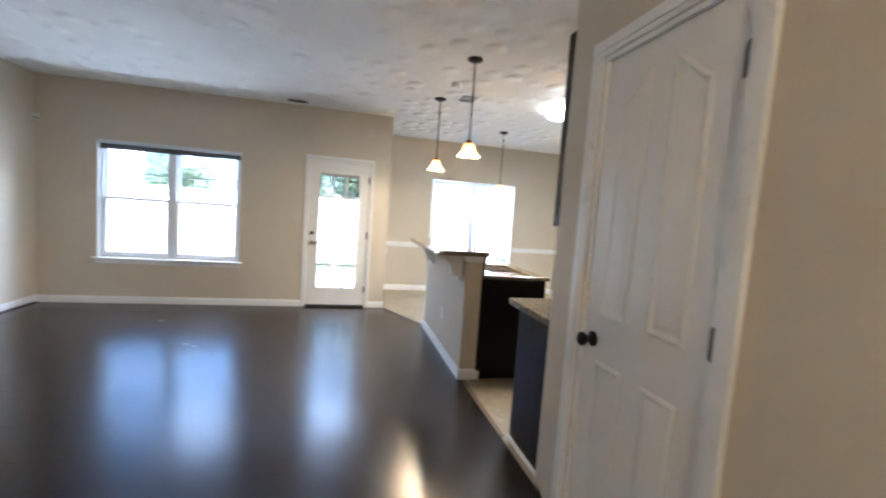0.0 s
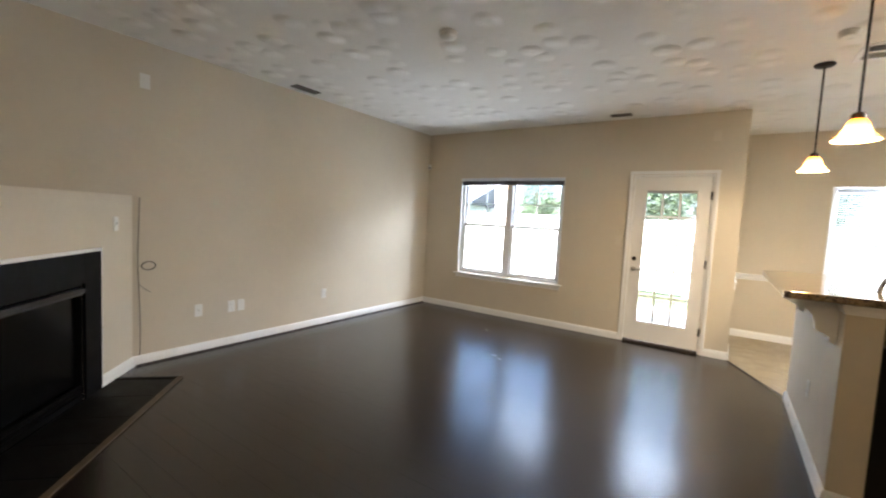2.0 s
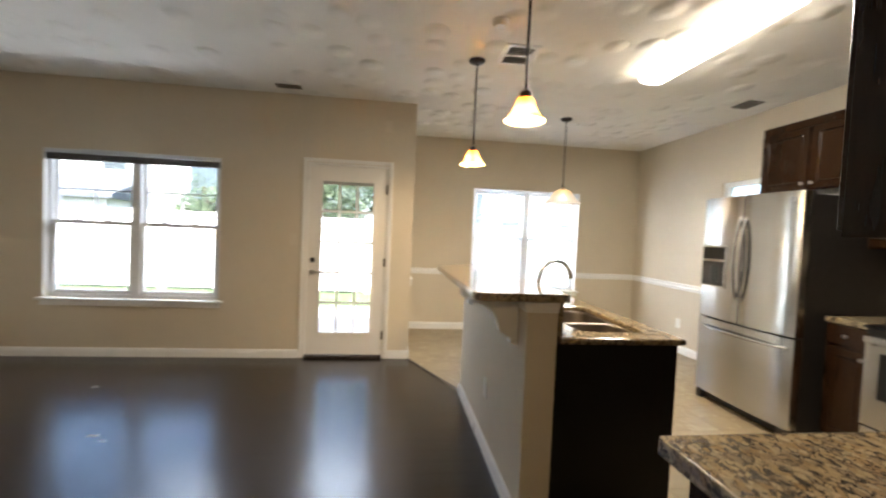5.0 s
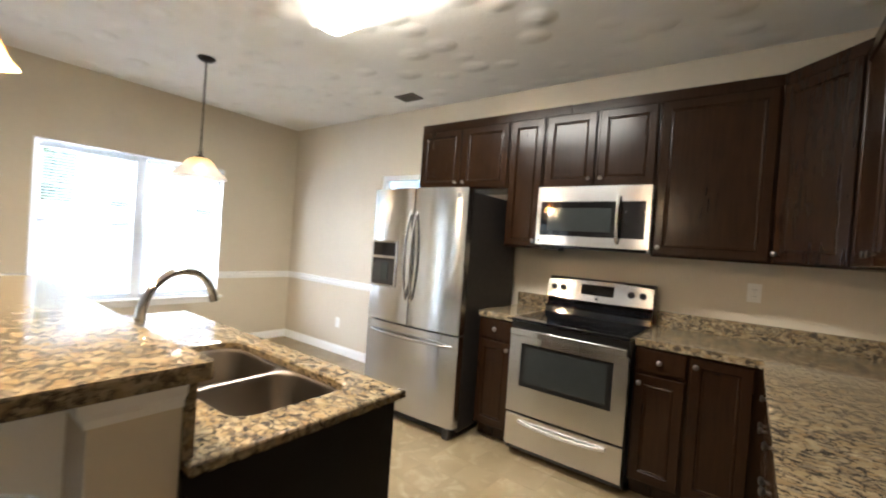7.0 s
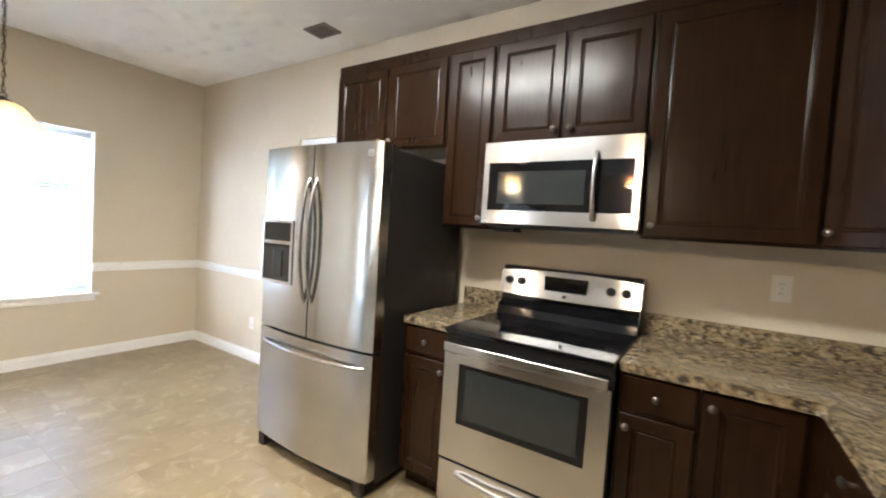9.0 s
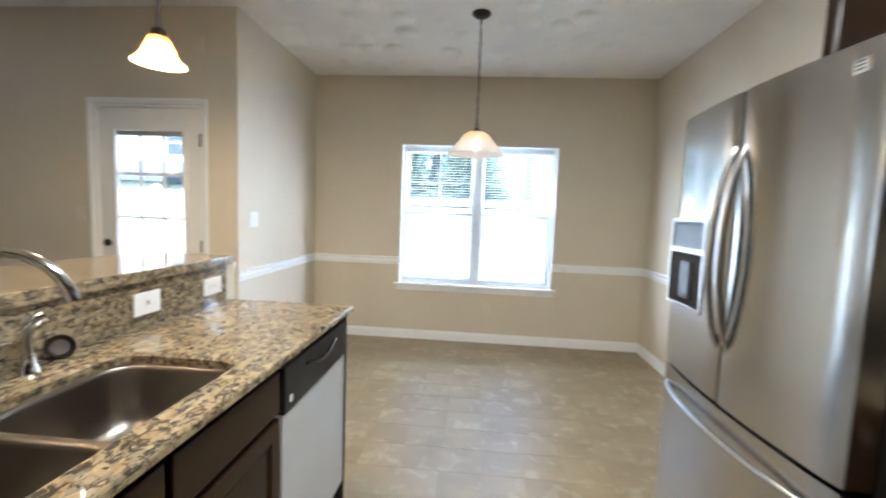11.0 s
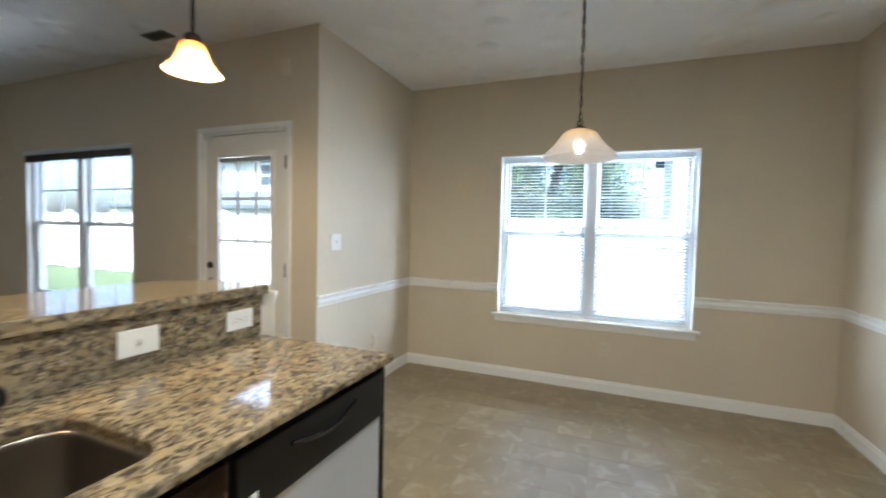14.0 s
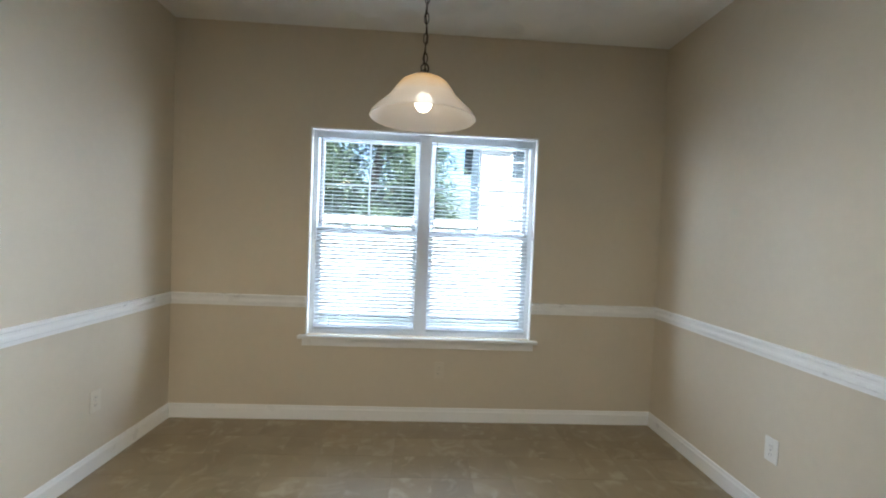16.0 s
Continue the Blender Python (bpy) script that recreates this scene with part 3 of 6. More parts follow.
# lowered blinds of the dining window, one each sash pair
xm = 0.5 * (W2[0] + W2[1])
for a, e in ((W2[0] + 0.047, xm - 0.040), (xm + 0.040, W2[1] - 0.047)):
    b = thing("lowered_blind", "white lowered mini blind with open level slats", "blind", (0.5 * (a + e), YD, 0.66), "blinds of the dining window")
    part("head_rail", bx(a, e, YD - 0.012, YD + 0.026, 1.966, 2.002, 0.003), BLIND, b)
    sl = bmesh.new()
    n, z = 0, 0.668
    while z < 1.955:
        tilt = 0.0036 if z > 1.36 else 0.0070
        vs = [sl.verts.new(p) for p in ((a + 0.004, YD - 0.006, z - tilt), (e - 0.004, YD - 0.006, z - tilt), (e - 0.004, YD + 0.007, z + 0.0016), (a + 0.004, YD + 0.007, z + 0.0016),
                                        (e - 0.004, YD + 0.020, z + tilt), (a + 0.004, YD + 0.020, z + tilt))]
        sl.faces.new((vs[0], vs[1], vs[2], vs[3]))
        sl.faces.new((vs[3], vs[2], vs[4], vs[5]))
        z += 0.0260
    data = mesh_of("slats", sl, BLIND)
    o = tagged(new("slats", data), "thin white slats", kind="stuff")
    o.parent, o.location = b, -b.location
    th = o.modifiers.new("thick", "SOLIDIFY")
    th.thickness = 0.0006
    part("bottom_rail", bx(a + 0.002, e - 0.002, YD - 0.008, YD + 0.02, 0.640, 0.656, 0.003), BLIND, b)
    part("wand", tube(bmesh.new(), [(a + 0.035, YD - 0.014, 1.97), (a + 0.032, YD - 0.018, 1.38)], 0.003, 6), CABLE, b, "thin tilt wand")
    for q in (0.16, 0.84):
        xq = a + (e - a) * q
        part("ladder_cord", tube(bmesh.new(), [(xq, YD - 0.009, 1.97), (xq, YD - 0.009, 0.65)], 0.0012, 5), BLIND, b)


# ---- doors ----
def casing(name, axis, a0, a1, top, p, sign, w=0.06):
    """A flat moulded frame round a doorway; p is the wall's face, sign the way that it faces."""
    t = tagged(thing(name, "white painted door casing", "door frame"), kind="structure")
    def piece(u0, u1, z0, z1):
        m = bmesh.new()
        for lo, hi, d in ((0, 1, 0.012), (0.0, 0.72, 0.017)):
            q = sorted((p, p + sign * d))
            if u1 - u0 < z1 - z0:
                k0, k1 = (u0, u0 + (u1 - u0) * hi) if u0 < 0.5 * (a0 + a1) else (u1 - (u1 - u0) * hi, u1)
                aa = (k0, k1, z0, z1)
            else:
                aa = (u0, u1, z1 - (z1 - z0) * hi, z1)
            if hi < 1:
                q = sorted((p + sign * 0.006, p + sign * d))
                aa = (aa[0] + 0.002, aa[1] - 0.002, aa[2] + 0.002, aa[3] - 0.002)
            if axis == "x":
                box(m, aa[0], aa[1], q[0], q[1], aa[2], aa[3], 0.002)
            else:
                box(m, q[0], q[1], aa[0], aa[1], aa[2], aa[3], 0.002)
        part("casing_board", m, TRIM, t)
    piece(a0 - w, a0 - 0.004, 0, top + 0.004)
    piece(a1 + 0.004, a1 + w, 0, top + 0.004)
    piece(a0 - w, a1 + w, top + 0.004, top + w)
    return t


def hinge(z, parent, at, axis):
    h = bmesh.new()
    tube(h, [(at[0], at[1], z - 0.048), (at[0], at[1], z + 0.048)], 0.0075, 10)
    if axis == "x":
        box(h, at[0] - 0.018, at[0] + 0.018, at[1] + 0.004, at[1] + 0.008, z - 0.045, z + 0.045)
    else:
        box(h, at[0] + 0.004, at[0] + 0.008, at[1] - 0.018, at[1] + 0.018, z - 0.045, z + 0.045)
    part("hinge", h, BRONZE, parent, "dark bronze hinge")


casing("door_casing", "x", DR[0], DR[1], DR[3], YN, -1, 0.042)
d = tagged(thing("door_1", "closed white full-glass patio door with grille bars", "door", (0.318, YN, 0)), kind="structure")
jm = bmesh.new()
box(jm, DR[0], DR[0] + 0.018, YN, YN + T, 0, DR[3])
box(jm, DR[1] - 0.018, DR[1], YN, YN + T, 0, DR[3])
box(jm, DR[0] + 0.018, DR[1] - 0.018, YN, YN + T, DR[3] - 0.018, DR[3])
part("jamb", jm, TRIM, d)
# added to block light leaking round the slab; dark like the seam
ds = bmesh.new()
box(ds, DR[0] + 0.0185, DR[0] + 0.045, YN + 0.0575, YN + 0.075, 0.031, DR[3] - 0.0185)
box(ds, DR[1] - 0.045, DR[1] - 0.0185, YN + 0.0575, YN + 0.075, 0.031, DR[3] - 0.0185)
box(ds, DR[0] + 0.045, DR[1] - 0.045, YN + 0.0575, YN + 0.075, DR[3] - 0.045, DR[3] - 0.0185)
part("door_stop", ds, RECESS_DARK, d, "dark stop closing the gap round the slab")
x0, x1, z0, z1 = DR[0] + 0.021, DR[1] - 0.021, 0.035, DR[3] - 0.022
g0, g1, h0, h1 = 0.045, 0.59, 0.26, 1.87
y0, y1 = YN + 0.012, YN + 0.056
sl = bmesh.new()
box(sl, x0, g0, y0, y1, z0, z1)
box(sl, g1, x1, y0, y1, z0, z1)
box(sl, g0, g1, y0, y1, z0, h0)
box(sl, g0, g1, y0, y1, h1, z1)
slab = part("slab", sl, DOOR, d, "white painted door slab")
fr = bmesh.new()
for a in ((g0 - 0.022, g0 + 0.012, h0 - 0.022, h1 + 0.022), (g1 - 0.012, g1 + 0.022, h0 - 0.022, h1 + 0.022), (g0 + 0.012, g1 - 0.012, h0 - 0.022, h0 + 0.012), (g0 + 0.012, g1 - 0.012, h1 - 0.012, h1 + 0.022)):
    box(fr, a[0], a[1], y0 - 0.008, y0 + 0.002, a[2], a[3], 0.003)
part("glazing_frame", fr, DOOR, d, "raised white glazing bead")
p = part("pane", bx(g0, g1, y0 + 0.03, y0 + 0.036, h0, h1), GLASS, d, "glass pane tinted to dim the view out")
p.visible_shadow = False
gr = bmesh.new()
for q in (1, 2):
    xq = g0 + (g1 - g0) * q / 3
    box(gr, xq - 0.012, xq + 0.012, y0 + 0.0255, y0 + 0.0295, h0, h1)
for q in range(1, 5):
    zq = h0 + (h1 - h0) * q / 5
    box(gr, g0, g1, y0 + 0.0257, y0 + 0.0293, zq - 0.011, zq + 0.011)
part("muntin", gr, VINYL, d, "white grille bars")
part("blind_head", bx(g0 + 0.013, g1 - 0.013, y0 + 0.005, y0 + 0.025, h1 - 0.045, h1 - 0.012, 0.003), GREY, d, "grey raised blind between the panes")
part("threshold", bx(DR[0] + 0.018, DR[1] - 0.018, YN - 0.03, YN + T, 0.001, 0.030, 0.006), DARK_STRIP, d, "dark bronze threshold")
db = bmesh.new()
lathe(db, [(0.0005, 0), (0.027, 0), (0.027, 0.008), (0.022, 0.016), (0.0005, 0.017)], 20, m=Matrix.Translation((-0.028, y0, 1.03)) @ pose(0, 0, 0, 90))
part("deadbolt", db, BRONZE, d, "dark bronze deadbolt")
lv = bmesh.new()
lathe(lv, [(0.0005, 0), (0.028, 0), (0.027, 0.006), (0.012, 0.012), (0.010, 0.045), (0.0005, 0.046)], 20, m=Matrix.Translation((-0.028, y0, 0.905)) @ pose(0, 0, 0, 90))
tube(lv, [(-0.028, y0 - 0.042, 0.905), (0.01, y0 - 0.045, 0.906), (0.075, y0 - 0.040, 0.900)], 0.008, 10)
part("lever", lv, NICKEL, d, "worn nickel door lever")
for z in (0.25, 1.03, 1.80):
    hinge(z, d, (x1 + 0.008, y0 - 0.006), "x")
part("closer_tab", bx(DR[0] + 0.02, DR[0] + 0.10, YN - 0.004, YN + 0.01, 2.000, 2.018, 0.003), TRIM, d)

casing("pantry_casing", "y", PD[0], PD[1], PD[3], XP, -1, 0.07)
d = tagged(thing("door_2", "closed white four-panel pantry door with black knob", "door", (XP, 1.5, 0)), kind="structure")
jm = bmesh.new()
box(jm, XP, XP + T, PD[0], PD[0] + 0.016, 0, PD[3])
box(jm, XP, XP + T, PD[1] - 0.016, PD[1], 0, PD[3])
box(jm, XP, XP + T, PD[0] + 0.016, PD[1] - 0.016, PD[3] - 0.016, PD[3])
part("jamb", jm, TRIM, d)
y0, y1 = PD[0] + 0.019, PD[1] - 0.019
part("slab", bx(XP + 0.014, XP + 0.048, y0, y1, 0.012, PD[3] - 0.019, 0.002), DOOR, d)


def door_panel(a, e, lo, hi, arch):
    """A moulded panel: a raised rim, a sunk channel and a raised field, with an arched head where asked."""
    def outline(inset):
        pts = [(a + inset, lo + inset), (e - inset, lo + inset)]
        if arch:
            for s in range(9):
                u = s / 8
                y = e - inset + (a - e + 2 * inset) * u
                w = (y - a) / (e - a)
                rise = abs(arch) * (3 * (w if arch > 0 else 1 - w) ** 2 - 2 * (w if arch > 0 else 1 - w) ** 3)
                pts.append((y, hi - abs(arch) - inset + rise))
        else:
            pts += [(e - inset, hi - inset), (a + inset, hi - inset)]
        return pts
    m = bmesh.new()
    loops = []
    for inset, x in ((0, 0.0138), (0.007, 0.0060), (0.014, 0.0050), (0.024, 0.0135), (0.030, 0.0137), (0.052, 0.0055), (0.056, 0.0050)):
        loops.append([m.verts.new((XP + x, y, z)) for y, z in outline(inset)])
    k = len(loops[0])
    for p, q in zip(loops, loops[1:]):
        for s in range(k):
            m.faces.new((p[s], p[(s + 1) % k], q[(s + 1) % k], q[s]))
    m.faces.new(loops[-1])
    part("panel", m, DOOR, d, "moulded panel", True)


ym = 0.5 * (y0 + y1)
door_panel(y0 + 0.095, ym - 0.05, 1.05, 1.965, 0.10)
door_panel(ym + 0.05, y1 - 0.095, 1.05, 1.965, -0.10)
door_panel(y0 + 0.095, ym - 0.05, 0.20, 0.87, 0)
door_panel(ym + 0.05, y1 - 0.095, 0.20, 0.87, 0)
kb = bmesh.new()
lathe(kb, [(0.0005, 0), (0.031, 0), (0.031, 0.006), (0.014, 0.012), (0.011, 0.030), (0.022, 0.036), (0.028, 0.046), (0.027, 0.058), (0.018, 0.066), (0.0005, 0.068)], 24,
      m=Matrix.Translation((XP + 0.014, y1 - 0.065, 0.945)) @ pose(0, 0, 0, 0, -90))
part("knob", kb, BLACK, d, "black round knob", True)
for z in (0.22, 1.10, 1.86):
    hinge(z, d, (XP + 0.004, y0 - 0.010), "y")


# ---- corner fireplace ----
def diag(u, out=0.0, z=0.0):
    """A place on the slanting chimney wall: u metres along it from the west wall, out metres in front of it."""
    q = math.sqrt(0.5)
    return (XW + u * q + out * q, DIAG - u * q + out * q, z)


FP = Matrix.Translation((XW, DIAG, 0)) @ pose(0, 0, 0, 0, 0, -45)
FPL, FPH = 2.18, 1.452


def on_diag(bm):
    bmesh.ops.transform(bm, matrix=FP, verts=bm.verts)
    return bm


# In the slanting wall's own frame x runs along it and +y points into the room.
F0, F1, FZ0, FZ1 = 0.635, 1.56, 0.0, 0.825
S0, S1, SZ = 0.453, 1.80, 1.035
fw = wall_with_holes(bmesh.new(), "x", 0.0, FPL, -0.12, 0.0, 0.0, FPH, [(F0, F1, FZ0, FZ1)])
setting("wall_chimney", on_diag(fw), WALL, "low cream painted corner chimney wall")
led = bmesh.new()
prism(led, [(XW, DIAG - 0.17), (XW, YS), (XW + DIAG - 0.17 - YS, YS)], FPH - 0.03, FPH - 0.002)
setting("ledge", led, WALL, "plain painted ledge over the corner fireplace")
hs = S0 - 0.012
setting("baseboard", on_diag(sweep(bmesh.new(), [(-u, z) for u, z in BASE], [(0.004, 0), (hs, 0)])), TRIM, "white painted baseboard")
setting("baseboard", on_diag(sweep(bmesh.new(), [(-u, z) for u, z in BASE], [(S1 + 0.03, 0), (FPL, 0)])), TRIM, "white painted baseboard")

fp = thing("fireplace", "black slate-faced gas fireplace with glass front", "fireplace", diag(1.1))


def fpart(name, bm, mat, parent, label=""):
    return part(name, on_diag(bm), mat, parent, label)


for a in ((S0, F0 - 0.0008, 0.004, SZ), (F1 + 0.0008, S1, 0.004, SZ), (F0, F1, FZ1, SZ)):
    fpart("surround", bx(a[0], a[1], 0.0, 0.02, a[2], a[3], 0.0015), SLATE, fp, "black slate surround slab")
tr = bmesh.new()
box(tr, S0 - 0.010, S0, 0.0, 0.022, 0.0, SZ + 0.022, 0.003)
box(tr, S1, S1 + 0.010, 0.0, 0.022, 0.0, SZ + 0.022, 0.003)
box(tr, S0, S1, 0.0, 0.030, SZ, SZ + 0.022, 0.004)
fpart("trim_strip", tr, TRIM, fp, "thin white edge moulding")
fb = bmesh.new()
box(fb, F0, F1, -0.52, -0.50, FZ0, FZ1)
box(fb, F0, F0 + 0.02, -0.50, -0.0, FZ0, FZ1)
box(fb, F1 - 0.02, F1, -0.50, -0.0, FZ0, FZ1)
box(fb, F0 + 0.02, F1 - 0.02, -0.50, 0.0, FZ0, FZ0 + 0.02)
box(fb, F0 + 0.02, F1 - 0.02, -0.50, 0.0, FZ1 - 0.02, FZ1)
fpart("firebox", fb, FIRE_BLACK, fp, "black steel firebox")
fpart("glass_front", bx(F0 + 0.03, F1 - 0.03, -0.030, -0.024, FZ0 + 0.12, FZ1 - 0.09, 0.001), FIRE_GLASS, fp, "dark glass front")
lv = bmesh.new()
box(lv, F0 + 0.022, F1 - 0.022, -0.020, 0.034, FZ1 - 0.066, FZ1 - 0.030, 0.010, 3)
box(lv, F0 + 0.022, F1 - 0.022, -0.030, 0.016, FZ1 - 0.080, FZ1 - 0.066, 0.004)
fpart("hood", lv, HOOD, fp, "dark satin metal hood bar")
lg = bmesh.new()
for n in range(3):
    box(lg, F0 + 0.02, F1 - 0.02, -0.028 + 0.004 * n, 0.004, FZ0 + 0.02 + n * 0.032, FZ0 + 0.042 + n * 0.032, 0.003)
fpart("lower_grille", lg, FIRE_BLACK, fp, "black louvred grille")
hearth = thing("hearth", "flush black tile hearth edged with oak strip", "hearth", diag(1.1, 0.25))
nt = 5
for n in range(nt):
    a = 0.30 + (1.90 - 0.30) * n / nt
    fpart("hearth_tile", bx(a + 0.002, a + 1.60 / nt - 0.002, 0.021, 0.455, 0.0005, 0.006, 0.0015), HEARTH, hearth)
ed = bmesh.new()
box(ed, 0.262, 1.938, 0.457, 0.495, 0.0005, 0.012, 0.003)
fpart("edge_strip", ed, OAK_STRIP, hearth, "worn oak edge strip")
fpart("edge_strip", bx(1.902, 1.938, 0.02, 0.456, 0.0005, 0.012, 0.003), OAK_STRIP, hearth, "worn oak edge strip")
fpart("edge_strip", bx(0.262, 0.297, 0.02, 0.456, 0.0005, 0.010, 0.003), HEARTH, hearth)

# loose cable beside the chimney wall
cb = thing("cable", "thin grey cable hanging with a small coil", "cable", (XW + 0.02, DIAG + 0.03, 0.09))
pts = [(XW + 0.012, DIAG + 0.045 + 0.008 * math.sin(z * 5), z) for z in [1.44 - 0.045 * n for n in range(31)]]
part("run", tube(bmesh.new(), pts, 0.0035, 6), CABLE, cb)
coil = [(XW + 0.014 + 0.004 * math.sin(a * 0.5), DIAG + 0.115 + 0.052 * math.cos(a), 0.862 + 0.036 * math.sin(a)) for a in [0.35 * n for n in range(38)]]
part("coil", tube(bmesh.new(), coil, 0.0045, 6), CABLE, cb)
part("tail", tube(bmesh.new(), [(XW + 0.01, DIAG + 0.05, 0.70), (XW + 0.012, DIAG + 0.09, 0.66), (XW + 0.01, DIAG + 0.13, 0.63)], 0.003, 6), CABLE, cb)


# ---- plates on the walls ----
def plate(at, rz, label, kind="outlet", w=0.072, h=0.116, material=PLATE, level=False):
    """A cover plate whose back lies on the wall; rz turns its face, which looks along -y at 0."""
    if level:
        w, h = h, w
    t = thing({"outlet": "wall_outlet", "switch": "light_switch", "blank": "cover_plate", "cable": "cable_jack"}[kind], label, {"outlet": "outlet", "switch": "switch", "blank": "cover plate", "cable": "jack"}[kind])
    part("plate", bx(-w / 2, w / 2, -0.006, 0, -h / 2, h / 2, 0.0025), material, t)
    if kind == "outlet":
        for s in (-1, 1):
            cx, cz = (s * 0.021, 0) if level else (0, s * 0.021)
            f = bmesh.new()
            lathe(f, [(0.0005, 0), (0.0165, 0), (0.0165, 0.0022), (0.0005, 0.0023)], 16, m=Matrix.Translation((cx, -0.0058, cz)) @ pose(0, 0, 0, 90))
            fc = part("socket", f, material, t)
            sl = bmesh.new()
            for q in (-0.006, 0.006):
                if level:
                    box(sl, cx - 0.0045, cx + 0.0045, -0.0086, -0.0079, cz + q - 0.001, cz + q + 0.001)
                else:
                    box(sl, cx + q - 0.001, cx + q + 0.001, -0.0086, -0.0079, cz - 0.0045, cz + 0.0045)
            part("slots", sl, LABEL, fc)
        part("screw", lathe(bmesh.new(), [(0.0003, 0), (0.003, 0), (0.003, 0.001), (0.0003, 0.0012)], 10, m=Matrix.Translation((0, -0.006, 0)) @ pose(0, 0, 0, 90)), GREY, t)
    elif kind == "switch":
        part("toggle", bx(-0.005, 0.005, -0.018, -0.004, -0.004, 0.010, 0.002), material, t)
        fr = bmesh.new()
        box(fr, -0.010, 0.010, -0.0072, -0.0055, -0.018, 0.018, 0.001)
        part("surround", fr, material, t)
    elif kind == "cable":
        part("connector", lathe(bmesh.new(), [(0.0005, 0), (0.006, 0), (0.005, 0.009), (0.0005, 0.0092)], 12, m=Matrix.Translation((0, -0.006, 0)) @ pose(0, 0, 0, 90)), NICKEL, t)
    t.matrix_basis = pose(at[0], at[1], at[2], 0, 0, rz)
    return t


for y, z, kind in ((2.70, 0.405, "cable"), (3.02, 0.40, "outlet"), (3.12, 0.40, "blank"), (4.19, 0.39, "outlet")):
    plate((XW, y, z), 90, "white wall plate low on the cream wall", kind)
plate((XW, 2.26, 2.40), 90, "white blank plate high on the cream wall", "blank", 0.075, 0.12)
plate((XW, 1.145, 1.81), 90, "white outlet above the chimney ledge", "outlet", 0.115, 0.116)
plate((XW, 1.00, 1.81), 90, "white cable jack above the chimney ledge", "cable")
ps = plate(diag(0.235, 0, 1.225), 135, "small white switch on the chimney wall", "switch", 0.06, 0.11)
plate((0.713, YN, 2.46), 0, "white blank plate high beside the patio door", "blank", 0.075, 0.115, ALMOND)
plate((-0.225, YN, 1.24), 0, "cream switch beside the patio door", "switch", 0.072, 0.116, ALMOND)
plate((2.861, YD, 0.365), 0, "cream outlet under the dining window", "outlet", 0.072, 0.116, ALMOND)
plate((XE, 6.66, 0.36), -90, "white outlet low on the dining wall", "outlet")
plate((XJ, 7.06, 0.37), 90, "cream outlet low on the dining wall", "outlet", 0.072, 0.116, ALMOND)
plate((XJ, 6.488, 1.24), 90, "white switch above the chair rail", "switch", 0.118, 0.118)
plate((XE, 2.77, 1.205), -90, "white outlet above the granite splash", "outlet")
plate((3.90, YK, 1.21), 180, "white outlet above the granite splash", "outlet")
plate((1.42, 4.37, 0.40), -90, "white outlet on the knee wall", "outlet")

sn = thing("alarm_detector", "small white corner alarm detector", "detector", (XW + 0.03, YN - 0.03, 2.21))
part("case", bx(XW + 0.004, XW + 0.05, YN - 0.05, YN - 0.004, 2.17, 2.25, 0.008), PLATE, sn)
part("lens", bx(XW + 0.018, XW + 0.052, YN - 0.054, YN - 0.022, 2.182, 2.205, 0.004), GREY, sn)


# ---- on the ceiling ----
def register(x0, x1, y0, y1, label, frame_mat, slat_dir, n=9, e=0.022):
    t = thing("ceiling_vent", label, "air vent", (0.5 * (x0 + x1), 0.5 * (y0 + y1), H))
    # flat dark sheet in place of the open duct's shade
    part("backing", bx(x0 + 0.012, x1 - 0.012, y0 + 0.012, y1 - 0.012, H - 0.003, H - 0.001), RECESS_DARK, t)
    f = bmesh.new()
    for a in ((x0, x0 + e, y0, y1), (x1 - e, x1, y0, y1), (x0 + e, x1 - e, y0, y0 + e), (x0 + e, x1 - e, y1 - e, y1)):
        box(f, a[0], a[1], a[2], a[3], H - 0.010, H - 0.0005, 0.002)
    part("frame", f, frame_mat, t)
    for k in range(n):
        q = (k + 0.5) / n
        s = bmesh.new()
        if slat_dir == "x":
            yc = y0 + e + (y1 - y0 - 2 * e) * q
            box(s, x0 + e, x1 - e, -0.007, 0.007, -0.0007, 0.0007, m=Matrix.Translation((0, yc, H - 0.008)) @ pose(0, 0, 0, 35))
        else:
            xc = x0 + e + (x1 - x0 - 2 * e) * q
            box(s, -0.007, 0.007, y0 + e, y1 - e, -0.0007, 0.0007, m=Matrix.Translation((xc, 0, H - 0.008)) @ pose(0, 0, 0, 0, 35))
        part("slat", s, frame_mat, t)
    return t


VENT_DARK = plain("dusty_brown_vent", (0.16, 0.14, 0.115), 0.6, 0.0, 30, 0.25, 0.1)
register(-3.08, -2.96, 3.56, 3.87, "dusty beige ceiling register near the wall", VENT_DARK, "y")
register(-0.37, -0.14, 5.99, 6.09, "dusty beige ceiling register near the patio door", VENT_DARK, "x")
register(4.02, 4.18, 5.36, 5.58, "dusty grey ceiling register in the kitchen", VENT_DARK, "y")
v = register(1.545, 1.795, 4.72, 5.07, "white two-part ceiling return grille", TRIM, "x", 10, 0.034)
part("divider", bx(1.545, 1.795, 4.878, 4.912, H - 0.011, H - 0.001, 0.002), TRIM, v)


def detector(x, y, label, r=0.065):
    t = thing("smoke_detector", label, "smoke detector", (x, y, H))
    part("base", lathe(bmesh.new(), [(0.0005, -0.001), (r, -0.001), (r, -0.012), (0.0005, -0.012)], 28, (x, y, H)), PLATE, t, "", True)
    part("cover", lathe(bmesh.new(), [(0.0005, -0.0125), (r * 0.94, -0.0125), (r * 0.90, -0.030), (r * 0.72, -0.040), (0.0005, -0.042)], 28, (x, y, H)), PLATE, t, "", True)
    return t


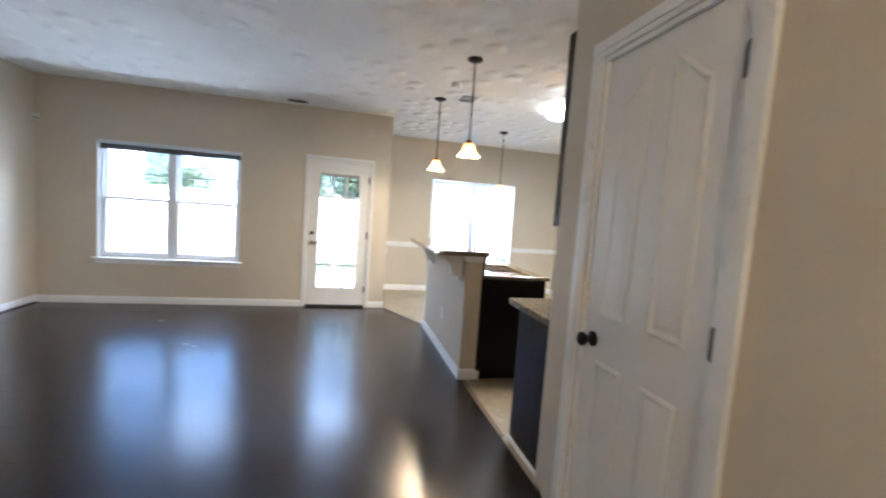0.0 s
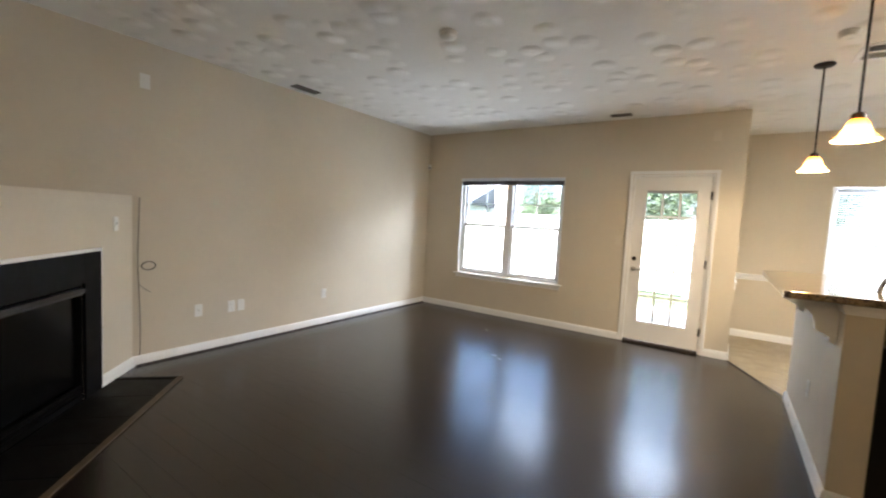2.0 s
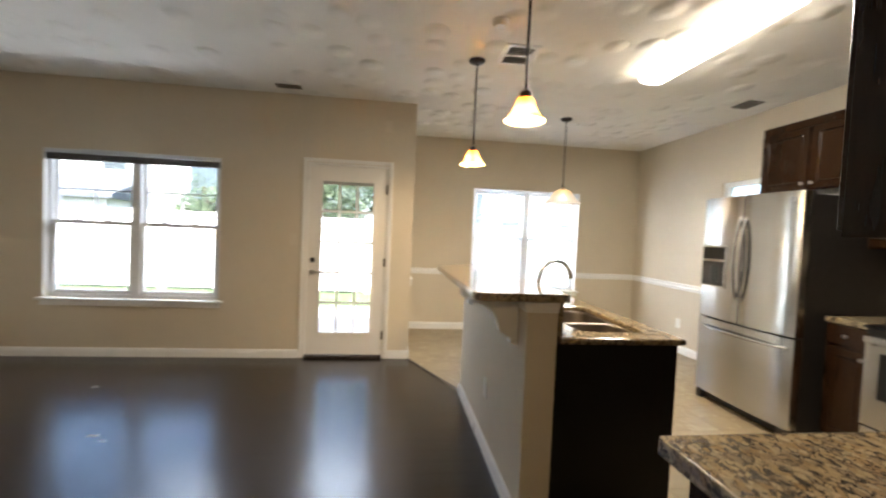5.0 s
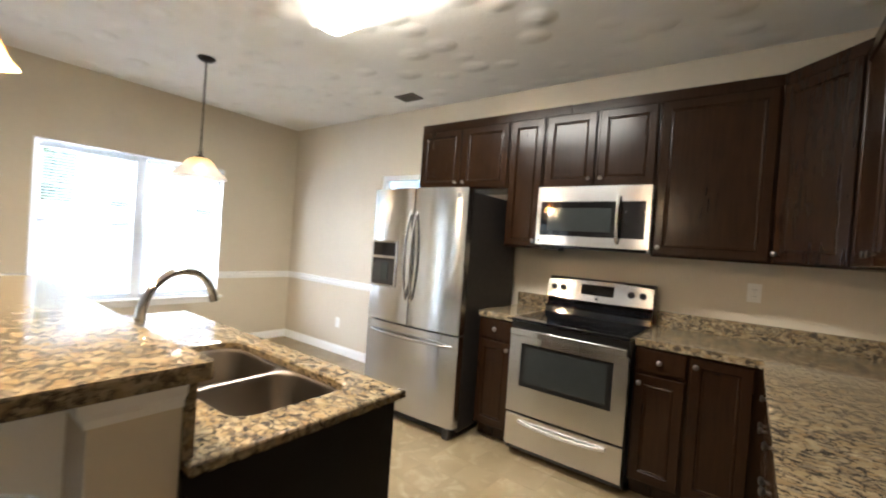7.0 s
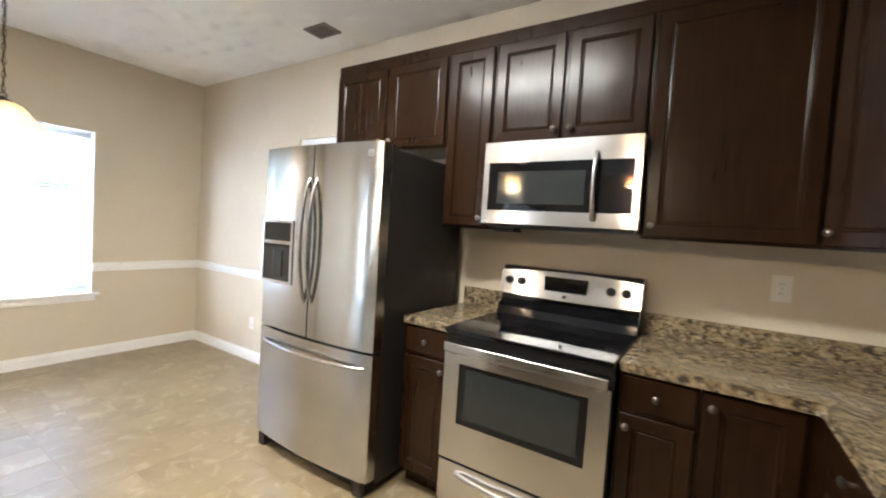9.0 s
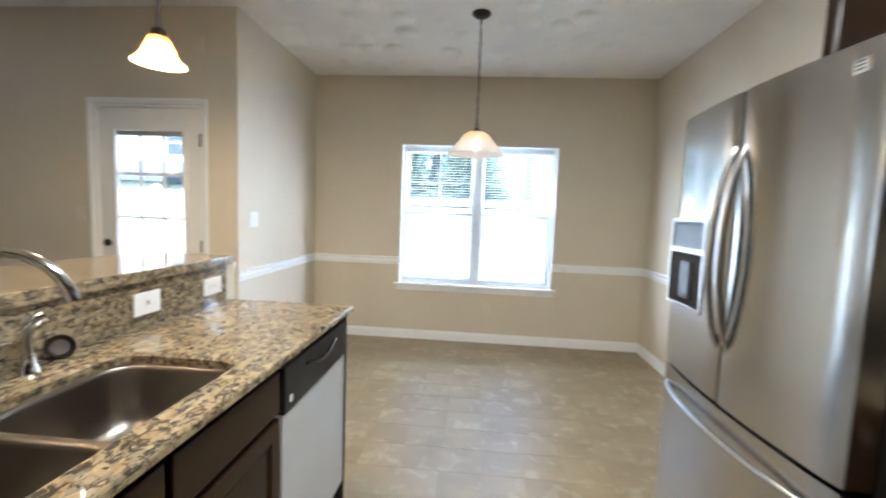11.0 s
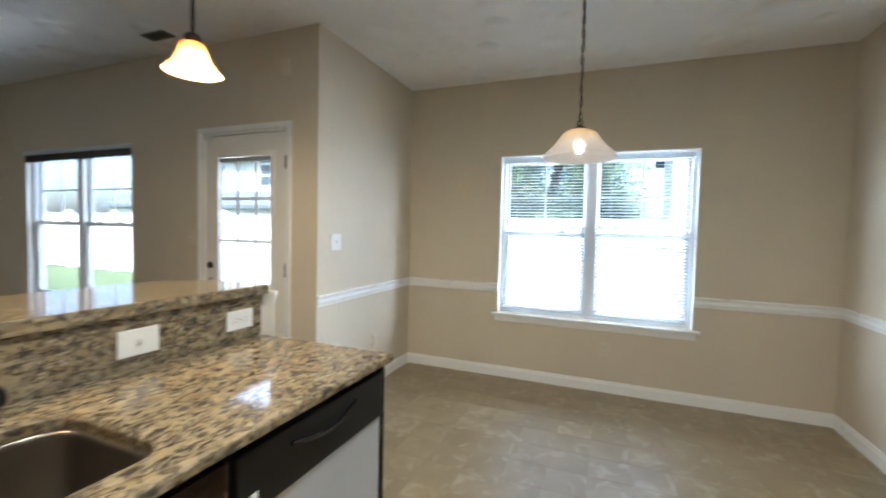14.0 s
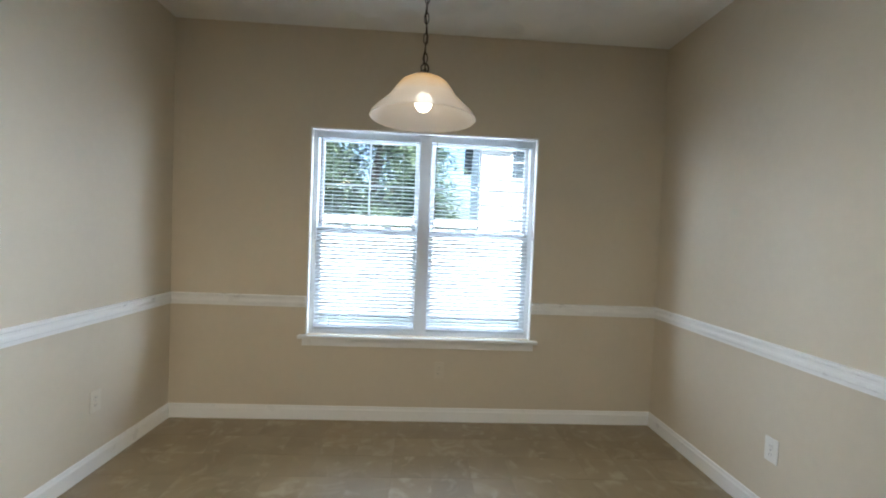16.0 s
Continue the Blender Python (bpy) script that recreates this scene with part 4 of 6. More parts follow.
detector(-0.875, 3.28, "round white smoke detector on the living room ceiling")
detector(1.42, 4.44, "round white smoke detector near the pendants", 0.055)


# ---- lamps ----
def pendant(at, drop, label):
    """A bell-shaped glass pendant on a straight stem; at is its ceiling point."""
    t = thing("pendant_lamp", label, "pendant lamp", (0, 0, 0), "pendants over the bar")
    top = drop
    part("canopy", lathe(bmesh.new(), [(0.0005, top), (0.064, top), (0.066, top - 0.008), (0.055, top - 0.020), (0.012, top - 0.026), (0.0005, top - 0.026)], 28), BRONZE, t, "dark bronze canopy", True)
    part("stem", tube(bmesh.new(), [(0, 0, top - 0.024), (0, 0, 0.152)], 0.0065, 10), BRONZE, t)
    part("socket_cap", lathe(bmesh.new(), [(0.0005, 0.158), (0.010, 0.158), (0.024, 0.150), (0.030, 0.139), (0.030, 0.117), (0.0005, 0.115)], 24), BRONZE, t, "dark bronze socket cap", True)
    prof = [(0.028, 0.121), (0.037, 0.116), (0.045, 0.102), (0.052, 0.080), (0.063, 0.055), (0.079, 0.034), (0.094, 0.018), (0.100, 0.011)]
    prof += [(r - 0.004, z + 0.001) for r, z in prof[::-1]]
    wave = lambda a, s: 1 + 0.012 * math.sin(8 * a) * max(0, 1 - abs(s - 0.5) * 4)
    part("shade", lathe(bmesh.new(), prof + [prof[0]], 40, wave=wave), SHADE_BAR, t, "lit amber and white glass shade", True)
    part("bulb", hemi(bmesh.new(), (0, 0, 0.070), 0.024, (1, 1, 1.35)), BULB, t, "lit bulb", True)
    t.matrix_basis = pose(at[0], at[1], at[2] - drop)
    return t


def lamp(name, at, power, radius, colour):
    o = new(name, bpy.data.lights.new(name, "POINT"))
    o.data.energy, o.data.shadow_soft_size, o.data.color = power, radius, colour
    o.location = at


WARM = (1.0, 0.69, 0.38)
P1, P2, PD_ = (1.394, 5.06), (1.395, 3.755), (2.693, 6.384)
pendant((*P1, H), H - 1.90, "bronze pendant lamp with a lit bell glass shade")
pendant((*P2, H), H - 1.90, "bronze pendant lamp with a lit bell glass shade")
lamp("pendant_light", (*P1, 1.925), PEND, 0.03, WARM)
lamp("pendant_light", (*P2, 1.925), PEND, 0.03, WARM)

t = thing("dining_pendant", "bronze chain pendant with a wide alabaster glass shade", "pendant lamp", (*PD_, H))
X, Y, Z0 = PD_[0], PD_[1], 1.762
part("canopy", lathe(bmesh.new(), [(0.0005, H), (0.064, H), (0.066, H - 0.008), (0.050, H - 0.024), (0.012, H - 0.034), (0.0005, H - 0.034)], 28, (X, Y, 0)), BRONZE, t, "", True)
part("cord", tube(bmesh.new(), [(X + 0.004 * math.sin(z * 40), Y + 0.004 * math.cos(z * 40), z) for z in [1.95 + 0.02 * n for n in range(38)]], 0.0025, 6), BRONZE, t)
part("loop", tube(bmesh.new(), [(X + 0.014 * math.cos(a), Y, 1.955 + 0.018 * math.sin(a)) for a in [0.42 * n for n in range(16)]], 0.003, 6), BRONZE, t)
for n in range(19):
    z = 1.992 + n * 0.0375
    flat = n % 2 == 0
    ring = [(X + (0.008 * math.cos(a) if flat else 0), Y + (0 if flat else 0.008 * math.cos(a)), z + 0.022 * math.sin(a)) for a in [2 * math.pi * s / 14 for s in range(15)]]
    part("chain_link", tube(bmesh.new(), ring, 0.0022, 5), BRONZE, t)
part("holder", lathe(bmesh.new(), [(0.0005, 0.188), (0.008, 0.188), (0.014, 0.178), (0.034, 0.169), (0.040, 0.159), (0.0005, 0.156)], 24, (X, Y, Z0)), BRONZE, t, "", True)
prof = [(0.024, 0.160), (0.040, 0.159), (0.062, 0.153), (0.086, 0.139), (0.104, 0.117), (0.122, 0.090), (0.145, 0.064), (0.172, 0.040), (0.193, 0.018), (0.202, 0.002)]
prof += [(r - 0.004, z - 0.003) for r, z in prof[::-1]]
part("shade", lathe(bmesh.new(), [(r, z) for r, z in prof] + [prof[0]], 48, (X, Y, Z0)), SHADE_DINING, t, "lit white alabaster glass shade", True)
part("bulb", hemi(bmesh.new(), (X, Y, Z0 + 0.066), 0.034, (1, 1, 1.15)), BULB, t, "lit bulb", True)
lamp("dining_light", (X, Y, Z0 - 0.01), PEND * 0.02, 0.03, WARM)

t = thing("ceiling_light", "long lit fluorescent ceiling light with acrylic lens", "ceiling light", (2.795, 4.375, H))
L0, L1, LX0, LX1 = 3.76, 4.99, 2.690, 2.900
part("pan", bx(LX0 + 0.02, LX1 - 0.02, L0 + 0.01, L1 - 0.01, H - 0.03, H - 0.0005, 0.003), TRIM, t)
bm = bmesh.new()
secs = []
for y, k in ((L0, 0.86), (L0 + 0.02, 0.97), (L0 + 0.05, 1.0), (L1 - 0.05, 1.0), (L1 - 0.02, 0.97), (L1, 0.86)):
    ring = []
    for s in range(13):
        a = math.pi * s / 12
        cx = 0.5 * (LX0 + LX1)
        ring.append(bm.verts.new((cx + math.copysign(abs(math.cos(a)) ** 0.6, math.cos(a)) * 0.5 * (LX1 - LX0) * (0.5 + 0.5 * k), y, H - 0.028 - 0.072 * k * math.sin(a) ** 0.7)))
    secs.append(ring)
for a, b2 in zip(secs, secs[1:]):
    for s in range(12):
        bm.faces.new((a[s], a[s + 1], b2[s + 1], b2[s]))
bm.faces.new(secs[0])
bm.faces.new(secs[-1])
part("lens", bm, LENS, t, "glowing ribbed acrylic lens", True)

tubes = new("tube_light", bpy.data.lights.new("tube_light", "AREA"))
tubes.data.shape, tubes.data.size, tubes.data.size_y = "RECTANGLE", 0.18, 1.10
tubes.data.energy, tubes.data.color = TUBE * 2.6, (1.0, 0.88, 0.70)
tubes.location = (0.5 * (LX0 + LX1), 0.5 * (L0 + L1), H - 0.106)

t = thing("hall_ceiling_light", "lit round flush ceiling light in the hall", "ceiling light", (0.55, -0.75, H))
part("pan", lathe(bmesh.new(), [(0.0005, -0.001), (0.17, -0.001), (0.17, -0.022), (0.0005, -0.022)], 36, (0.55, -0.75, H)), BRONZE, t, "", True)
part("glass_bowl", lathe(bmesh.new(), [(0.0005, -0.0225), (0.155, -0.0225), (0.150, -0.05), (0.115, -0.085), (0.06, -0.102), (0.0005, -0.106)], 36, (0.55, -0.75, H)), HALL_GLASS, t, "lit frosted glass bowl", True)


# ---- kitchen: cabinets in their own frame: x along the front from the viewer's left, y into the cabinet, z up ----
def panel_front(x0, x1, z0, z1, y=-0.020, back=-0.001, rim=0.050):
    """A framed front with a bead and a slightly raised field."""
    m = bmesh.new()
    rim = min(rim, (x1 - x0) * 0.26, (z1 - z0) * 0.26)
    loops = []
    for inset, yy in ((0, back), (0, y + 0.003), (0.003, y), (rim, y), (rim + 0.005, y + 0.006), (rim + 0.011, y + 0.0035), (rim + 0.017, y + 0.0075)):
        loops.append([m.verts.new((px, yy, pz)) for px, pz in ((x0 + inset, z0 + inset), (x1 - inset, z0 + inset), (x1 - inset, z1 - inset), (x0 + inset, z1 - inset))])
    for a, b in zip(loops, loops[1:]):
        for s in range(4):
            m.faces.new((a[s], a[(s + 1) % 4], b[(s + 1) % 4], b[s]))
    m.faces.new(loops[-1])
    m.faces.new(loops[0])
    return m


def slab_front(x0, x1, z0, z1):
    return bx(x0, x1, -0.020, -0.001, z0, z1, 0.005, seg=2)


def cab_knob(x, z, parent):
    k = lathe(bmesh.new(), [(0.0005, 0), (0.006, 0), (0.005, 0.012), (0.013, 0.018), (0.0145, 0.024), (0.009, 0.029), (0.0005, 0.030)], 16, m=Matrix.Translation((x, -0.020, z)) @ pose(0, 0, 0, 90))
    part("knob", k, PEWTER, parent, "round dark pewter knob", True)


def doors_of(t, w, z0, z1, doors, gap=0.012, knob_low=True):
    """doors: (from, to, knob side) in shares of the width."""
    for a, b, side in doors:
        x0, x1 = a * w + gap, b * w - gap
        d = part("door", panel_front(x0, x1, z0 + gap, z1 - gap), CABINET, t)
        if side:
            cab_knob(x0 + 0.028 if side == "l" else x1 - 0.028, z0 + gap + 0.045 if knob_low else z1 - gap - 0.045, d)


def upper(at, rz, w, z0, z1, depth, doors, label, name="wall_cabinet"):
    t = thing(name, label, "cabinet", group="wall cabinets of the kitchen")
    part("body", bx(0.0008, w - 0.0008, 0, depth, z0, z1, 0.0015), CABINET, t)
    doors_of(t, w, z0, z1, doors)
    t.matrix_basis = pose(at[0], at[1], 0, 0, 0, rz)
    return t


def plate_ring(x0, x1, z0, z1, a, e, lo, hi, y0, y1):
    """A flat plate with a square opening, in one piece."""
    m = bmesh.new()
    q = []
    for y in (y0, y1):
        q.append([m.verts.new((x, y, z)) for x, z in ((x0, z0), (x1, z0), (x1, z1), (x0, z1))])
        q.append([m.verts.new((x, y, z)) for x, z in ((a, lo), (e, lo), (e, hi), (a, hi))])
    for p, r in ((q[0], q[1]), (q[2], q[3]), (q[0], q[2]), (q[1], q[3])):
        for s in range(4):
            m.faces.new((p[s], p[(s + 1) % 4], r[(s + 1) % 4], r[s]))
    es = [x for x in m.edges if all(v.co.y == y0 for v in x.verts) and x.calc_face_angle(0) > 0.5]
    bmesh.ops.bevel(m, geom=es, offset=0.004, segments=2, profile=0.7, affect="EDGES", clamp_overlap=True)
    return m


def base(at, rz, w, depth, fronts, label, open_top=False):
    """fronts: (from, to, low, high, kind, knob)."""
    t = thing("base_cabinet", label, "cabinet", group="base cabinets of the kitchen")
    if open_top:
        m = bmesh.new()
        box(m, 0.0008, w - 0.0008, 0, 0.019, 0.10, 0.872)
        box(m, 0.0008, w - 0.0008, 0.0192, depth, 0.10, 0.119)
        for x in (0.0008, w - 0.0188):
            box(m, x, x + 0.018, 0.0192, depth, 0.1192, 0.655)
        part("body", m, CABINET, t)
    else:
        part("body", bx(0.0008, w - 0.0008, 0, depth, 0.10, 0.872, 0.0015), CABINET, t)
    part("toe_kick", bx(0.0012, w - 0.0012, 0.065, 0.085, 0.001, 0.099), CABINET, t)
    for a, b, z0, z1, kind, k in fronts:
        x0, x1 = a * w + 0.010, b * w - 0.010
        if kind == "drawer":
            d = part("drawer_front", slab_front(x0, x1, z0, z1), CABINET, t)
            if k:
                cab_knob(0.5 * (x0 + x1), 0.5 * (z0 + z1), d)
        else:
            d = part("door", panel_front(x0, x1, z0, z1), CABINET, t)
            if k:
                cab_knob(x0 + 0.028 if k == "l" else x1 - 0.028, z1 - 0.045, d)
    t.matrix_basis = pose(at[0], at[1], 0, 0, 0, rz)
    return t


UX, UZ0, UZ1 = 4.09, 1.385, 2.355
D = XE - UX - 0.001
upper((UX, 5.25), -90, 0.90, 1.835, UZ1, D, ((0, 0.5, "r"), (0.5, 1, "l")), "dark espresso double-door cabinet over the refrigerator")
upper((UX, 4.35), -90, 0.292, UZ0, UZ1, D, ((0, 1, "r"),), "narrow dark espresso wall cabinet beside the microwave")
upper((UX, 4.058), -90, 0.753, 1.828, UZ1, D, ((0, 0.5, "r"), (0.5, 1, "l")), "dark espresso double-door cabinet over the microwave")
upper((UX, 3.305), -90, 0.595, UZ0, UZ1, D, ((0, 1, "l"),), "wide dark espresso single-door wall cabinet")
# corner unit: a slanting front between the two runs
t = thing("corner_cabinet", "dark espresso corner wall cabinet with slanting door", "cabinet", (4.1, 2.4, UZ0))
SY = YK + 0.33
part("body", prism(bmesh.new(), [(UX, 2.709), (3.80, SY), (3.80, YK + 0.001), (XE - 0.001, YK + 0.001), (XE - 0.001, 2.709)], UZ0, UZ1, 0.0015), CABINET, t)
dl = math.hypot(UX - 3.80, 2.709 - SY)
fm = Matrix.Translation((UX, 2.709, 0)) @ pose(0, 0, 0, 0, 0, 225)
dm = panel_front(0.018, dl - 0.018, UZ0 + 0.012, UZ1 - 0.012)
bmesh.ops.transform(dm, matrix=fm, verts=dm.verts)
dd = part("door", dm, CABINET, t)
kb = lathe(bmesh.new(), [(0.0005, 0), (0.006, 0), (0.005, 0.012), (0.013, 0.018), (0.0145, 0.024), (0.009, 0.029), (0.0005, 0.030)], 16, m=fm @ Matrix.Translation((0.047, -0.020, UZ0 + 0.057)) @ pose(0, 0, 0, 90))
part("knob", kb, PEWTER, dd, "round dark pewter knob", True)
SD = SY - YK - 0.001
for a, w in ((3.798, 0.92), (2.878, 0.68), (2.198, 0.668)):
    upper((a, SY), 180, w, UZ0, UZ1, SD, ((0, 0.5, "r"), (0.5, 1, "l")), "dark espresso double-door wall cabinet")
CROWN = [(0, 0), (0.010, 0), (0.014, 0.014), (0.030, 0.034), (0.044, 0.044), (0.048, 0.062), (0, 0.062)]
cr = sweep(bmesh.new(), [(-u, UZ1 + 0.001 + z) for u, z in CROWN], [(XE - 0.002, 5.25), (UX, 5.25), (UX, 2.709), (3.80, SY), (1.53, SY), (1.53, YK + 0.002)])
solo("crown_moulding", cr, CABINET, "dark espresso crown moulding along the wall cabinets", "moulding")

EX = 3.815
BD = XE - EX - 0.001
base((EX, 4.345), -90, 0.285, BD, ((0, 1, 0.735, 0.862, "drawer", 1), (0, 1, 0.115, 0.715, "door", "r")), "narrow dark espresso base cabinet beside the refrigerator")
base((EX, 3.296), -90, 0.27, BD, ((0, 1, 0.735, 0.862, "drawer", 1), (0, 1, 0.115, 0.715, "door", "l")), "narrow dark espresso base cabinet beside the range")
base((EX, 3.026), -90, 0.351, BD, ((0, 0.84, 0.115, 0.862, "door", "l"),), "dark espresso corner base cabinet with tall door")
CY = 2.672
CD = CY - YK - 0.001
xs = EX - 0.002
for w, kind in ((0.60, 1), (0.60, 0), (0.60, 1), (0.50, 0)):
    fr = ((0, 1, 0.735, 0.862, "drawer", 1), (0, 0.5, 0.115, 0.715, "door", "r"), (0.5, 1, 0.115, 0.715, "door", "l"))
    base((xs, CY), 180, w - 0.001, CD, fr, "dark espresso base cabinet with drawer and doors")
    xs -= w
PX = xs
ep = thing("end_panel", "dark finished end panel of the counter", "panel", (PX - 0.01, 2.4, 0))
part("board", bx(PX - 0.021, PX - 0.001, YK + 0.001, CY - 0.001, 0.002, 0.872, 0.002), CABINET, ep)
part("base_strip", bx(PX - 0.032, PX - 0.0215, YK + 0.001, CY - 0.001, 0.001, 0.028, 0.004), TRIM, ep, "white shoe moulding")

# worktops, each one piece of granite
FX, FY, ZT = 3.788, 2.705, 0.914
wt = thing("worktop", "polished speckled granite corner worktop with splash", "worktop", (3.0, 2.4, ZT))
ol = [(XE - 0.001, 3.296), (FX, 3.296), (FX, FY + 0.02), (FX - 0.02, FY), (1.435, FY), (1.425, FY - 0.01), (1.425, YK + 0.001), (XE - 0.001, YK + 0.001)]
part("slab", prism(bmesh.new(), ol, ZT - 0.040, ZT, 0.009), GRANITE, wt)
part("splash", bx(XE - 0.022, XE - 0.001, YK + 0.023, 3.296, ZT + 0.0005, ZT + 0.104, 0.004), GRANITE, wt)
part("splash", bx(1.43, XE - 0.001, YK + 0.001, YK + 0.022, ZT + 0.0005, ZT + 0.104, 0.004), GRANITE, wt)
wt = thing("small_worktop", "small granite worktop between range and refrigerator", "worktop", (4.1, 4.2, ZT))
part("slab", bx(FX, XE - 0.001, 4.062, 4.349, ZT - 0.040, ZT, 0.009), GRANITE, wt)
part("splash", bx(XE - 0.022, XE - 0.001, 4.062, 4.349, ZT + 0.0005, ZT + 0.104, 0.004), GRANITE, wt)


# ---- refrigerator ----
def refrigerator():
    t = thing("refrigerator", "stainless french-door refrigerator with dark sides", "refrigerator")
    w, h = 0.915, 1.772
    part("body", bx(0.006, w - 0.006, 0.078, 0.76, 0.045, h - 0.022, 0.006), CHARCOAL, t, "dark textured steel body")

    def bowed(x0, x1, z0, z1):
        m = bmesh.new()
        pts = []
        for s in range(11):
            x = x0 + (x1 - x0) * s / 10
            pts.append((x, -0.035 * (1 - ((x - w / 2) / (w / 2)) ** 2) + 0.004))
        pts[0] = (pts[0][0] + 0.002, pts[0][1] + 0.004)
        pts[-1] = (pts[-1][0] - 0.002, pts[-1][1] + 0.004)
        pts += [(x1, 0.068), (x0, 0.068)]
        low = [m.verts.new((x, y, z0)) for x, y in pts]
        top = [m.verts.new((x, y, z1)) for x, y in pts]
        k = len(pts)
        for s in range(k):
            m.faces.new((low[s], low[(s + 1) % k], top[(s + 1) % k], top[s]))
        m.faces.new(low)
        m.faces.new(top)
        return m
    left = part("left_door", bowed(0.002, w / 2 - 0.004, 0.742, h), STEEL, t, "brushed steel door with dispenser", True)
    right = part("right_door", bowed(w / 2 + 0.004, w - 0.002, 0.742, h), STEEL, t, "brushed steel door", True)
    freezer = part("freezer_drawer", bowed(0.002, w - 0.002, 0.085, 0.728, ), STEEL, t, "brushed steel drawer", True)

    def handle(p0, p1, out, parent, flat=False):
        m = bmesh.new()
        pts = []
        for s in range(17):
            u = s / 16
            p = Vector(p0).lerp(Vector(p1), u)
            p.y -= out * (math.sin(math.pi * u) ** 0.6)
            pts.append(p)
        tube(m, pts, 0.011, 10, [0.009 + 0.004 * math.sin(math.pi * s / 16) for s in range(17)])
        part("handle", m, STEEL, parent, "bowed steel handle", True)
    handle((w / 2 - 0.030, -0.020, 0.92), (w / 2 - 0.030, -0.020, 1.60), 0.055, left)
    handle((w / 2 + 0.030, -0.020, 0.92), (w / 2 + 0.030, -0.020, 1.60), 0.055, right)
    handle((0.05, 0.0, 0.655), (w - 0.05, 0.0, 0.655), 0.070, freezer)
    a, e, lo, hi = 0.040, 0.315, 1.005, 1.365
    yo = -0.028
    dp = bmesh.new()
    for q in ((a, a + 0.018, lo, hi), (e - 0.018, e, lo, hi), (a + 0.018, e - 0.018, lo, lo + 0.016), (a + 0.018, e - 0.018, hi - 0.016, hi), (a + 0.018, e - 0.018, 1.225, 1.247)):
        box(dp, q[0], q[1], yo - 0.006, 0.02, q[2], q[3], 0.003)
    disp = part("dispenser", dp, STEEL, left, "ice and water dispenser surround")
    part("display", bx(a + 0.018, e - 0.018, yo - 0.001, 0.01, 1.247, hi - 0.016), BLACK_GLASS, disp)
    # flat dark panel in place of the dispenser's shaded hollow
    part("niche_panel", bx(a + 0.018, e - 0.018, yo + 0.002, 0.012, lo + 0.016, 1.225), RECESS_DARK, disp)
    part("paddle", bx(a + 0.115, e - 0.085, yo - 0.012, yo + 0.004, lo + 0.04, 1.195, 0.006), SMOKED, disp)
    part("badge", bx(w - 0.088, w - 0.052, -0.0105, -0.002, 1.700, 1.732, 0.001), GREY, right, "small grey badge")
    for n in range(3):
        part("print", bx(w - 0.084, w - 0.056, -0.0112, -0.0106, 1.706 + n * 0.009, 1.711 + n * 0.009), LABEL, right)
    gp = bmesh.new()
    box(gp, 0.03, w - 0.03, 0.04, 0.075, 0.012, 0.075, 0.004)
    part("toe_grille", gp, BLACK, t)
    for x in (0.035, w - 0.085):
        part("foot", bx(x, x + 0.05, 0.0, 0.10, 0.001, 0.078, 0.006), CHARCOAL, t)
    for x in (0.03, w - 0.09):
        part("hinge_cover", bx(x, x + 0.06, 0.03, 0.13, h - 0.0215, h + 0.008, 0.006), CHARCOAL, t)
    t.matrix_basis = pose(3.592, 5.290, 0, 0, 0, -90)


refrigerator()


